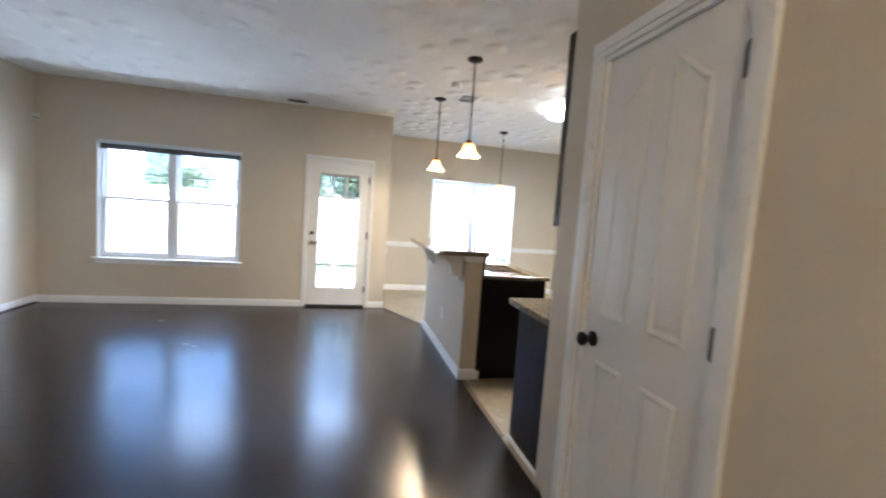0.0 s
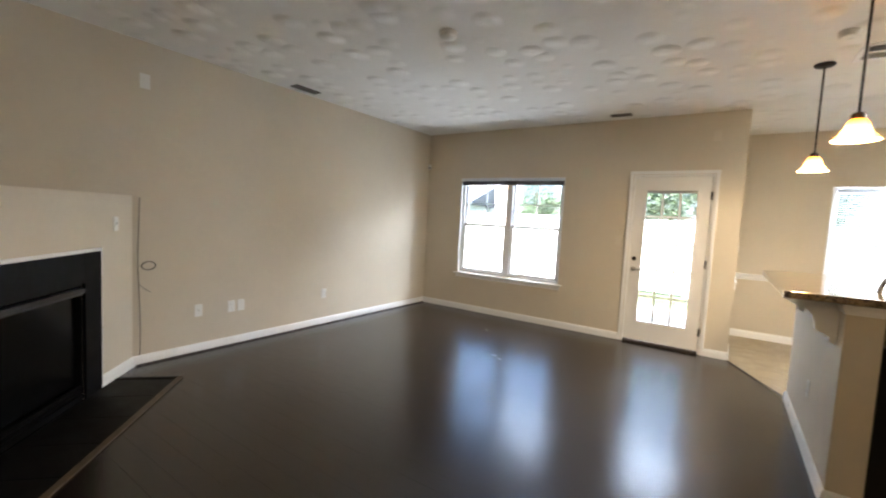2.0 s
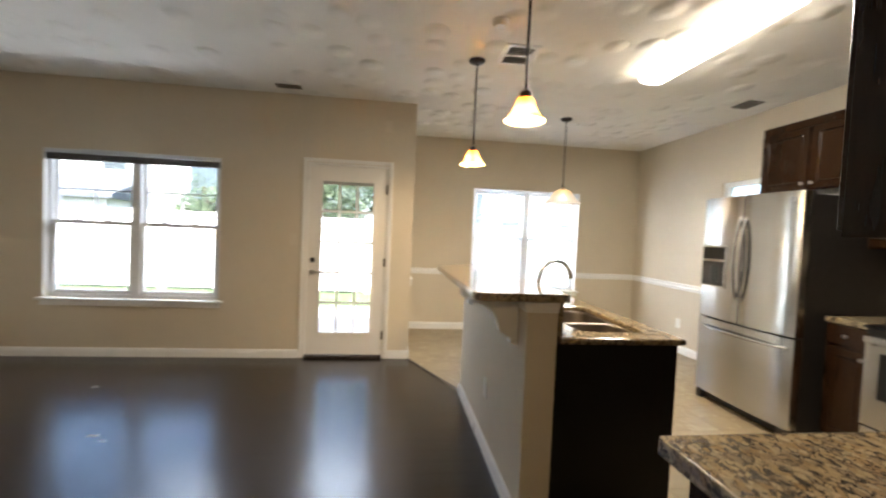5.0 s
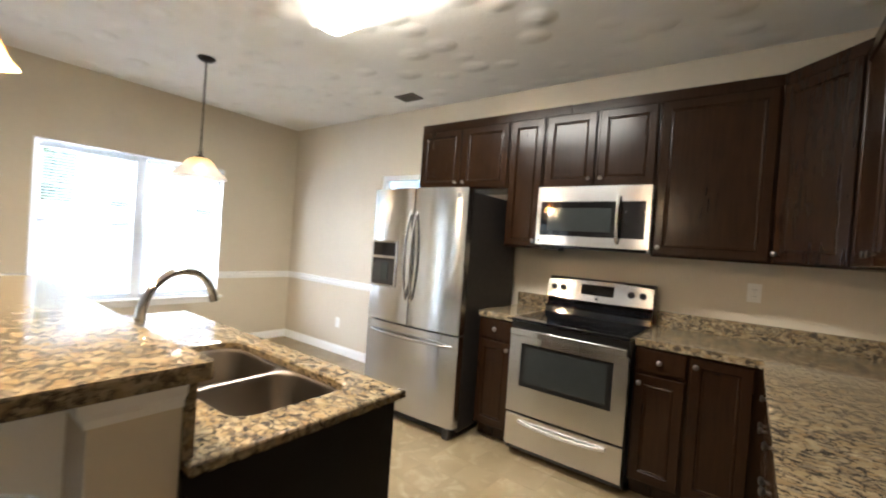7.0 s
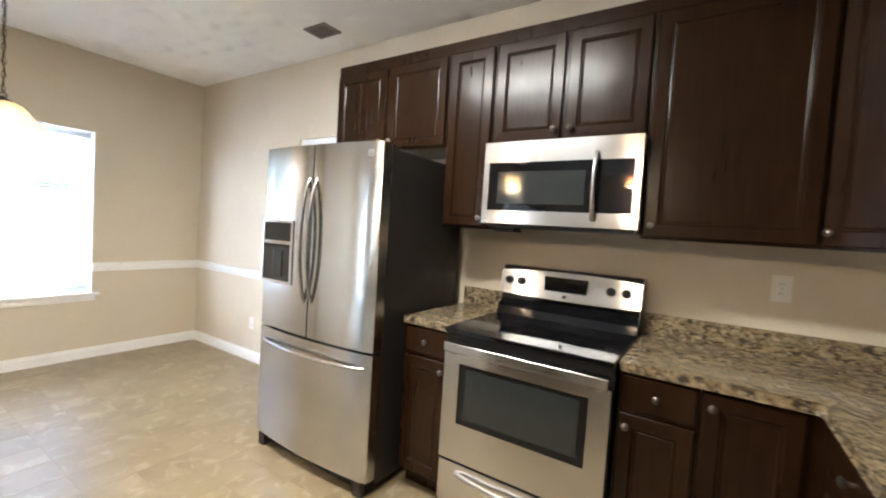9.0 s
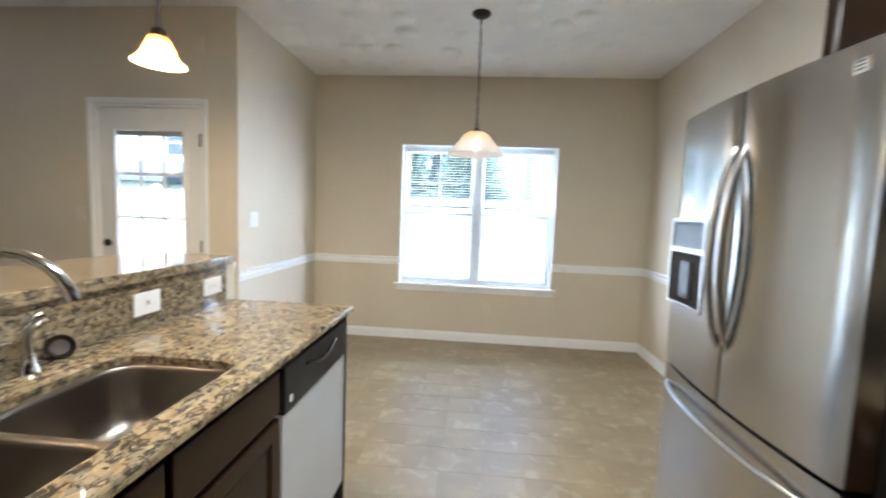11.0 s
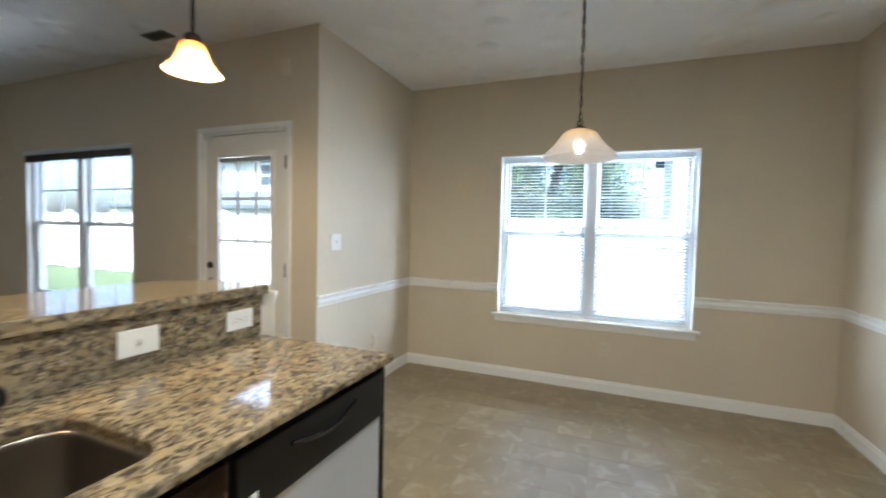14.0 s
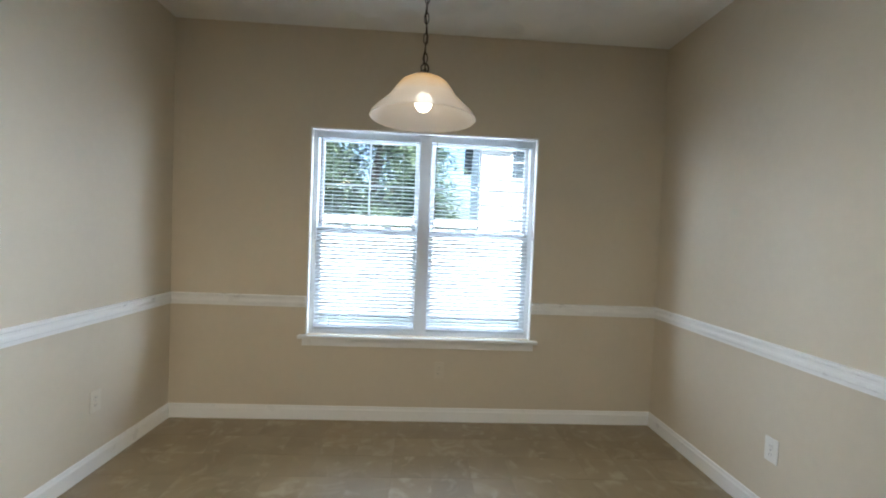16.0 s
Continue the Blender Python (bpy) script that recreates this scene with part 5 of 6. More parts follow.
# ---- range ----
def cooking_range():
    t = thing("range", "stainless electric range with black glass cooktop", "stove")
    w = 0.752
    part("body", bx(0.002, w - 0.002, 0.045, 0.655, 0.03, 0.893, 0.003), CHARCOAL, t, "dark enamel body")
    for x in (0.04, w - 0.07):
        part("foot", bx(x, x + 0.03, 0.10, 0.13, 0.0005, 0.03), BLACK, t)
    dr = bmesh.new()
    box(dr, 0.004, w - 0.004, 0.0, 0.044, 0.072, 0.285, 0.006)
    dr_ = part("drawer", dr, STEEL, t, "brushed steel storage drawer")
    hb = bmesh.new()
    tube(hb, [(0.10 + (w - 0.20) * s / 12, -0.006 - 0.022 * math.sin(math.pi * s / 12) ** 0.5, 0.243 - 0.012 * math.sin(math.pi * s / 12)) for s in range(13)], 0.010, 8)
    part("handle", hb, SATIN, dr_, "bowed satin steel handle", True)
    z0, z1 = 0.297, 0.805
    a, e, lo, hi = 0.085, w - 0.085, 0.475, 0.755
    od = plate_ring(0.004, w - 0.004, z0, z1, a, e, lo, hi, -0.004, 0.044)
    door = part("oven_door", od, STEEL, t, "brushed steel oven door")
    part("window_rim", bx(a, e, 0.0, 0.02, lo, hi), BLACK, door, "black window surround")
    part("window", bx(a + 0.034, e - 0.034, -0.0015, 0.004, lo + 0.028, hi - 0.020, 0.001), SMOKED, door, "grey smoked oven glass")
    hb = bmesh.new()
    box(hb, 0.012, w - 0.012, -0.034, -0.014, 0.808, 0.852, 0.008, 3)
    for x in (0.03, w - 0.06):
        box(hb, x, x + 0.03, -0.018, 0.01, 0.795, 0.835, 0.004)
    part("handle", hb, STEEL, door, "wide flat steel handle")
    part("vent_trim", bx(0.004, w - 0.004, 0.0, 0.044, 0.855, 0.892, 0.003), BLACK, t)
    ct = bmesh.new()
    box(ct, -0.001, w + 0.001, -0.012, 0.66, 0.894, 0.914, 0.006, 3)
    cook = part("cooktop", ct, BLACK_GLASS, t, "black ceramic glass cooktop")
    for x, y, r in ((0.19, 0.17, 0.105), (0.56, 0.17, 0.085), (0.19, 0.44, 0.085), (0.56, 0.44, 0.105)):
        part("burner_ring", lathe(bmesh.new(), [(r, 0.9142), (r + 0.004, 0.9142), (r + 0.004, 0.9147), (r, 0.9147), (r, 0.9142)], 36, (x, y, 0)), SMOKED, cook, "faint grey ring")
    bg = bmesh.new()
    pts = [(0.535, 0.9145), (0.545, 0.955), (0.585, 0.990), (0.585, 1.045), (0.640, 1.045), (0.640, 0.9145)]
    l = [bg.verts.new((0.004, y, z)) for y, z in pts]
    r = [bg.verts.new((w - 0.004, y, z)) for y, z in pts]
    for s in range(len(pts)):
        bg.faces.new((l[s], l[(s + 1) % len(pts)], r[(s + 1) % len(pts)], r[s]))
    bg.faces.new(l)
    bg.faces.new(r)
    part("backguard_base", bg, BLACK_GLASS, t, "black glass backguard base")
    cp = bmesh.new()
    top, low = [], []
    for s in range(13):
        u = s / 12
        arc = 0.016 * (1 - (2 * u - 1) ** 2)
        low.append((0.002 + (w - 0.004) * u, 1.032 - arc * 0.4))
        top.append((0.002 + (w - 0.004) * u, 1.162 + arc))
    ring = low + top[::-1]
    fvs = [cp.verts.new((x, 0.562 + (z - 1.03) * 0.16, z)) for x, z in ring]
    bvs = [cp.verts.new((x, 0.600 + (z - 1.03) * 0.16, z)) for x, z in ring]
    cp.faces.new(fvs)
    cp.faces.new(bvs)
    k = len(ring)
    for s in range(k):
        cp.faces.new((fvs[s], fvs[(s + 1) % k], bvs[(s + 1) % k], bvs[s]))
    panel = part("control_panel", cp, STEEL, t, "brushed steel control panel")
    rim = bmesh.new()
    box(rim, 0.0, w, 0.602, 0.650, 1.046, 1.188, 0.012, 3)
    part("backguard_rim", rim, BLACK, t, "black panel back")
    part("display", bx(w / 2 - 0.115, w / 2 + 0.115, 0.566, 0.60, 1.072, 1.150, 0.003), BLACK_GLASS, panel, "black clock display")
    for x in (0.055, 0.125, w - 0.145, w - 0.070):
        kb = lathe(bmesh.new(), [(0.0005, 0), (0.024, 0), (0.023, 0.012), (0.019, 0.024), (0.0005, 0.026)], 20, m=Matrix.Translation((x, 0.577, 1.106)) @ pose(0, 0, 0, 90 - 9))
        part("knob", kb, BLACK, panel, "black control knob", True)
    part("badge", bx(w / 2 - 0.010, w / 2 + 0.010, 0.560, 0.57, 1.040, 1.058, 0.001), LABEL, panel)
    t.matrix_basis = pose(3.742, 4.055, 0, 0, 0, -90)


cooking_range()


# ---- microwave ----
def microwave():
    t = thing("microwave", "stainless over-the-range microwave with black glass", "microwave")
    w, z0, z1 = 0.748, 1.418, 1.824
    part("body", bx(0.003, w - 0.003, 0.022, 0.412, z0 + 0.004, z1, 0.003), CHARCOAL, t)
    part("underside", bx(0.02, w - 0.02, 0.03, 0.40, z0 - 0.016, z0 + 0.0035, 0.004), BLACK, t)
    gx0, gx1, gz0, gz1 = 0.030, w - 0.030, 1.484, 1.722
    fr = plate_ring(0.001, w - 0.001, z0, z1, gx0, gx1, gz0, gz1, 0.0, 0.0215)
    front = part("front", fr, STEEL, t, "brushed steel front")
    xd = gx0 + 0.535
    part("window", bx(gx0, xd, 0.004, 0.020, gz0, gz1), BLACK_GLASS, front, "black door glass")
    part("screen", bx(gx0 + 0.05, xd - 0.05, 0.0025, 0.0045, gz0 + 0.035, gz1 - 0.045), SMOKED, front, "grey perforated window")
    part("control_panel", bx(xd + 0.002, gx1, 0.004, 0.020, gz0, gz1), BLACK_GLASS, front, "black touch panel")
    hb = bmesh.new()
    tube(hb, [(xd - 0.005, -0.006 - 0.032 * math.sin(math.pi * s / 12) ** 0.5, 1.452 + 0.300 * s / 12) for s in range(13)], 0.012, 10)
    part("handle", hb, STEEL, front, "bowed steel handle", True)
    part("badge", bx(0.016, 0.036, -0.001, 0.002, 1.434, 1.456, 0.001), GREY, front)
    part("lamp_cover", bx(0.05, 0.16, 0.06, 0.16, z0 - 0.040, z0 - 0.0165, 0.004), BLACK, t)
    t.matrix_basis = pose(4.005, 4.052, 0, 0, 0, -90)


microwave()


# ---- island: knee wall, bar, sink cabinets ----
KX0, KX1, KY0, KY1 = 1.42, 1.565, 3.64, 5.30
kw = setting("wall_knee", bx(KX0, KX1, KY0, KY1, 0.0, 1.072), WALL, "low cream painted knee wall under the bar")
setting("baseboard", sweep(bmesh.new(), [(-u, z) for u, z in BASE], [(KX1 + 0.03, KY0), (KX0, KY0), (KX0, KY1), (KX1, KY1)]), TRIM, "white painted baseboard")
setting("trim", sweep(bmesh.new(), [(-0.0, 1.020), (-0.006, 1.022), (-0.008, 1.036), (-0.018, 1.050), (-0.020, 1.070), (-0.0, 1.0715)], [(KX1, KY0), (KX0, KY0), (KX0, KY1), (KX1, KY1)]), TRIM, "white cap moulding under the bar")

BZ = 1.112
bar = [(1.165, 3.63), (1.195, 3.60), (1.597, 3.60), (1.607, 3.61), (1.607, 5.225), (1.597, 5.235), (1.33, 5.235), (1.15, 5.05)]
solo("bar_top", prism(bmesh.new(), bar, BZ - 0.038, BZ, 0.009), GRANITE, "raised polished speckled granite bar top", "bar top")


def corbel(y, label="white painted scrolled bar bracket"):
    m = bmesh.new()
    zt = BZ - 0.0385
    pts = [(KX0 - 0.001, zt), (KX0 - 0.235, zt), (KX0 - 0.240, zt - 0.022)]
    for s in range(9):
        a = s / 8
        pts.append((KX0 - 0.225 + 0.13 * a + 0.030 * math.sin(math.pi * a), zt - 0.030 - 0.115 * a ** 1.4))
    for s in range(1, 8):
        a = s / 7
        pts.append((KX0 - 0.085 + 0.045 * a - 0.020 * math.sin(2 * math.pi * a), zt - 0.150 - 0.075 * a))
    pts.append((KX0 - 0.001, zt - 0.242))
    q = [m.verts.new((x, y - 0.034, z)) for x, z in pts]
    r = [m.verts.new((x, y + 0.034, z)) for x, z in pts]
    k = len(pts)
    for s in range(k):
        m.faces.new((q[s], q[(s + 1) % k], r[(s + 1) % k], r[s]))
    m.faces.new(q)
    m.faces.new(r)
    t = solo("corbel", m, TRIM, label, "bracket", "brackets under the bar")


corbel(3.80)
corbel(4.93)

IX, IY0, IY1, ISX = 2.148, 3.61, 5.185, 1.587
SIN = (1.727, 2.090, 3.745, 4.480)


def ring_point(a, x0, x1, y0, y1, r=0.0):
    """Where the ray at angle a from the middle leaves a rounded rectangle."""
    cx, cy = 0.5 * (x0 + x1), 0.5 * (y0 + y1)
    c, s = math.cos(a), math.sin(a)
    lo, hi = 0.0, 3.0
    for _ in range(40):
        d = 0.5 * (lo + hi)
        dx, dy = abs(c * d) - (0.5 * (x1 - x0) - r), abs(s * d) - (0.5 * (y1 - y0) - r)
        inside = math.hypot(max(dx, 0), max(dy, 0)) - r + min(max(dx, dy), 0) < 0
        lo, hi = (d, hi) if inside else (lo, d)
    return cx + c * lo, cy + s * lo


def holed_slab(bm, outer, hole, r, z0, z1):
    """A slab with a rounded opening."""
    n = 96
    cx, cy = 0.5 * (hole[0] + hole[1]), 0.5 * (hole[2] + hole[3])
    angs = [2 * math.pi * s / n for s in range(n)]
    for px, py in ((outer[0], outer[2]), (outer[1], outer[2]), (outer[0], outer[3]), (outer[1], outer[3])):
        a = math.atan2(py - cy, px - cx) % (2 * math.pi)
        k = min(range(n), key=lambda i: abs((angs[i] - a + math.pi) % (2 * math.pi) - math.pi))
        angs[k] = a
    def far(a):
        c, s = math.cos(a), math.sin(a)
        d = min(((outer[1] if c > 0 else outer[0]) - cx) / c if abs(c) > 1e-9 else 99, ((outer[3] if s > 0 else outer[2]) - cy) / s if abs(s) > 1e-9 else 99)
        return cx + c * d, cy + s * d
    e = 0.008
    rows = []
    for kind, z, inset in (("i", z0, 0), ("i", z1 - e, 0), ("i", z1, e), ("o", z1, e), ("o", z1 - e * 0.4, e * 0.3), ("o", z1 - e, 0), ("o", z0 + e, 0), ("o", z0, e)):
        row = []
        for a in angs:
            if kind == "i":
                x, y = ring_point(a, hole[0] - inset, hole[1] + inset, hole[2] - inset, hole[3] + inset, r)
            else:
                x, y = far(a)
                x = min(max(x, outer[0] + inset), outer[1] - inset)
                y = min(max(y, outer[2] + inset), outer[3] - inset)
            row.append(bm.verts.new((x, y, z)))
        rows.append(row)
    rows.append(rows[0])
    for p, q in zip(rows, rows[1:]):
        for s in range(n):
            bm.faces.new((p[s], p[(s + 1) % n], q[(s + 1) % n], q[s]))
    return bm


wt = thing("sink_worktop", "polished speckled granite worktop with sink opening", "worktop", (1.9, 4.4, ZT))
part("slab", holed_slab(bmesh.new(), (ISX - 0.015, 2.188, 3.610, 5.205), SIN, 0.07, ZT - 0.032, ZT), GRANITE, wt)
sp = bmesh.new()
box(sp, KX1 + 0.001, ISX, 3.632, 5.205, ZT + 0.0005, BZ - 0.0385, 0.002)
part("splash", sp, GRANITE, wt, "tall granite splash")


def bowl(x0, x1, y0, y1, zr, zb, r):
    m = bmesh.new()
    n = 48
    rows = []
    left = y0 < 4
    rows.append([m.verts.new((*ring_point(2 * math.pi * s / n, 1.70, 2.12, 3.70 if left else 4.0995, 4.0993 if left else 4.51, 0.002), zr)) for s in range(n)])
    for inset, z, rr in ((-0.005, zr - 0.0002, r), (-0.0015, zr - 0.0016, r), (0.002, zr - 0.006, r), (0.004, zr - 0.014, r), (0.012, zr - 0.12, r), (0.022, zb + 0.03, r), (0.045, zb + 0.006, r * 0.9), (0.075, zb, r * 0.8)):
        rows.append([m.verts.new((*ring_point(2 * math.pi * s / n, x0 + inset, x1 - inset, y0 + inset, y1 - inset, rr), z)) for s in range(n)])
    for p, q in zip(rows, rows[1:]):
        for s in range(n):
            m.faces.new((p[s], p[(s + 1) % n], q[(s + 1) % n], q[s]))
    m.faces.new(rows[-1])
    return m


sk = thing("sink", "double-bowl stainless undermount kitchen sink", "sink", (1.91, 4.1, ZT - 0.2))
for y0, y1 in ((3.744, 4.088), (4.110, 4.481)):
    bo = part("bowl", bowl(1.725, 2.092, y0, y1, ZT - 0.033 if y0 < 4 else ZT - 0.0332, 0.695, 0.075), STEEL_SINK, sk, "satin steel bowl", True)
    part("drain", lathe(bmesh.new(), [(0.0005, 0.6985), (0.030, 0.6985), (0.042, 0.701), (0.045, 0.698), (0.0005, 0.6965)], 24, (1.91, 0.5 * (y0 + y1), 0)), CHROME, bo, "", True)

fa = thing("faucet", "chrome gooseneck kitchen faucet", "faucet", (1.632, 4.11, ZT))
part("base_ring", lathe(bmesh.new(), [(0.0005, ZT + 0.0005), (0.027, ZT + 0.0005), (0.026, ZT + 0.010), (0.020, ZT + 0.020), (0.0005, ZT + 0.022)], 24, (1.632, 4.11, 0)), CHROME, fa, "", True)
gn = [(1.632, 4.11, ZT + 0.018), (1.631, 4.111, ZT + 0.10), (1.633, 4.112, ZT + 0.18)]
for s in range(15):
    a = math.pi * (1 - s / 14 * 0.94)
    k = (math.cos(a) + 1) * 0.128
    gn.append((1.634 + k * 0.93, 4.113 + k * 0.37, ZT + 0.190 + 0.128 * math.sin(a)))
part("spout", tube(bmesh.new(), gn, 0.013, 14, [0.017 - 0.005 * min(1, n / 6) for n in range(len(gn) - 2)] + [0.0135, 0.0150]), CHROME, fa, "arched chrome spout", True)
hd = thing("mixer_valve", "chrome mixer valve with lever beside the spout", "faucet valve", (1.635, 4.21, ZT))
part("stem", lathe(bmesh.new(), [(0.0005, 0.0005), (0.023, 0.0005), (0.021, 0.008), (0.016, 0.018), (0.0145, 0.055), (0.018, 0.075), (0.016, 0.088), (0.0005, 0.092)], 20, (1.635, 4.21, ZT)), CHROME, hd, "", True)
part("lever", tube(bmesh.new(), [(1.635, 4.21, ZT + 0.084), (1.648, 4.232, ZT + 0.094), (1.66, 4.25, ZT + 0.098)], 0.006, 10), CHROME, hd, "", True)
sy = thing("side_sprayer", "chrome side sprayer with angled head", "sprayer", (1.638, 4.305, ZT))
part("holder", lathe(bmesh.new(), [(0.0005, 0.0005), (0.024, 0.0005), (0.022, 0.008), (0.016, 0.022), (0.014, 0.045), (0.0005, 0.047)], 20, (1.638, 4.305, ZT)), CHROME, sy, "", True)
part("head", tube(bmesh.new(), [(1.638, 4.305, ZT + 0.045), (1.637, 4.303, ZT + 0.085), (1.640, 4.308, ZT + 0.115), (1.652, 4.322, ZT + 0.134), (1.660, 4.332, ZT + 0.138)], 0.012, 12, [0.011, 0.012, 0.014, 0.015, 0.016]), CHROME, sy, "", True)
so = thing("soap_pump", "short chrome soap dispenser", "soap dispenser", (1.628, 4.010, ZT))
part("collar", lathe(bmesh.new(), [(0.0005, 0.0005), (0.022, 0.0005), (0.021, 0.010), (0.012, 0.026), (0.009, 0.040), (0.0005, 0.042)], 20, (1.628, 4.010, ZT)), CHROME, so, "", True)
part("nozzle", tube(bmesh.new(), [(1.628, 4.010, ZT + 0.040), (1.632, 4.017, ZT + 0.050), (1.655, 4.040, ZT + 0.050)], 0.005, 8), CHROME, so, "", True)
st = thing("sink_stopper", "dark steel sink strainer leaning on the splash", "stopper", (1.62, 4.40, ZT))
part("cup", lathe(bmesh.new(), [(0.0005, -0.012), (0.024, -0.010), (0.033, 0.003), (0.030, 0.005), (0.021, -0.004), (0.0005, -0.005)], 24, m=Matrix.Translation((1.622, 4.400, ZT + 0.033)) @ pose(0, 0, 0, 62, 0, 60)), BRONZE, st, "", True)

plate((ISX, 3.772, 0.998), 90, "white outlet on the granite splash", "outlet", level=True)
plate((ISX, 4.737, 0.994), 90, "white switch plate on the granite splash", "switch", 0.116, 0.078)
plate((ISX, 5.10, 0.991), 90, "white outlet on the granite splash", "outlet", level=True)

# island cabinets facing the kitchen; the dishwasher stands at the far end
IB = IX - ISX - 0.002
base((IX, 3.650), 90, 0.447, IB, ((0, 1, 0.735, 0.862, "drawer", 0), (0, 1, 0.115, 0.715, "door", "r")), "dark espresso sink base cabinet", True)
base((IX, 4.098), 90, 0.458, IB, ((0, 1, 0.735, 0.862, "drawer", 0), (0, 1, 0.115, 0.715, "door", "l")), "dark espresso base cabinet beside the dishwasher", True)
ep = thing("island_end_panel", "end panel of the island with its shade put into the colour", "panel", (1.85, 3.61, 0))
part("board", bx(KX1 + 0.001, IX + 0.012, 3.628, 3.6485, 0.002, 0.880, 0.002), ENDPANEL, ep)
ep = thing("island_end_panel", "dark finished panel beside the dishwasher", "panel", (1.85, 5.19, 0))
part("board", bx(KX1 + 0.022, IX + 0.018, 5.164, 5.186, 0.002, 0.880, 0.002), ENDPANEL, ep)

dw = thing("dishwasher", "built-in dishwasher with black controls and silver panel", "dishwasher")
ww = 0.598
part("tub", bx(0.002, ww - 0.002, 0.02, IB, 0.10, 0.868, 0.003), CHARCOAL, dw)
part("door_panel", bx(0.004, ww - 0.004, -0.018, 0.019, 0.115, 0.712, 0.004), DW_FRONT, dw, "silver door panel")
cp = bmesh.new()
box(cp, 0.002, ww - 0.002, -0.026, 0.019, 0.714, 0.862, 0.006)
ctrl = part("control_panel", cp, BLACK, dw, "black control panel")
hb = bmesh.new()
pts = [(0.16 + 0.28 * s / 12, -0.028 - 0.012 * math.sin(math.pi * s / 12), 0.822 - 0.022 * math.sin(math.pi * s / 12)) for s in range(13)]
tube(hb, pts, 0.007, 8)
part("handle", hb, BLACK_GLASS, ctrl, "glossy black pocket handle", True)
part("badge", bx(0.035, 0.055, -0.0285, -0.0262, 0.742, 0.764, 0.001), PLATE, ctrl, "pale square badge")
part("toe_kick", bx(0.004, ww - 0.004, 0.05, 0.07, 0.002, 0.098), BLACK, dw)
part("filler", bx(0.004, ww - 0.004, 0.0, 0.02, 0.8685, 0.8795), BLACK, dw, "black strip under the worktop")
dw.matrix_basis = pose(IX, 4.561, 0, 0, 0, 90)


# ---- outdoors ----
G = -0.22
gd = bmesh.new()
q = [gd.verts.new(p) for p in ((-600, -600, G), (600, -600, G), (600, 600, G), (-600, 600, G))]
gd.faces.new(q)
setting("ground", gd, GRASS, "mown lawn")
setting("pavement", bx(-2.9, 0.85, YN + T + 0.005, 9.6, G + 0.001, -0.06, 0.01), CONCRETE, "pale concrete patio slab")

FYY, FTOP = 12.4, 1.63
fence = thing("fence", "tall white vinyl privacy fence", "fence", (0, FYY, G))
post_m = mesh_of("post", bx(-0.065, 0.065, -0.065, 0.065, 0, FTOP - G + 0.06, 0.006), FENCE)
cap_bm = bmesh.new()
bmesh.ops.create_cone(cap_bm, cap_ends=True, segments=4, radius1=0.11, radius2=0.0, depth=0.07, matrix=Matrix.Translation((0, 0, FTOP - G + 0.095)) @ pose(0, 0, 0, 0, 0, 45))
cap_m = mesh_of("post_cap", cap_bm, FENCE)
rail_m = mesh_of("rail", bx(0.066, 2.334, -0.025, 0.025, 0, 0.14, 0.005), FENCE)
board_m = mesh_of("board", bx(-0.086, 0.086, -0.011, 0.011, 0, FTOP - G - 0.37, 0.003), FENCE)
for n in range(14):
    x = -19.0 + 2.4 * n
    for data, dz in ((post_m, 0), (cap_m, 0)):
        o = new(data.name, data)
        o.parent, o.location = fence, (x, 0, dz)
    if n < 13:
        for z in (0.05, FTOP - G - 0.14):
            o = new("rail", rail_m)
            o.parent, o.location = fence, (x, 0, z)
        for k in range(13):
            o = new("board", board_m)
            o.parent, o.location = fence, (x + 0.154 + k * 0.1745, 0.004 * ((k * 7) % 3 - 1), 0.19)


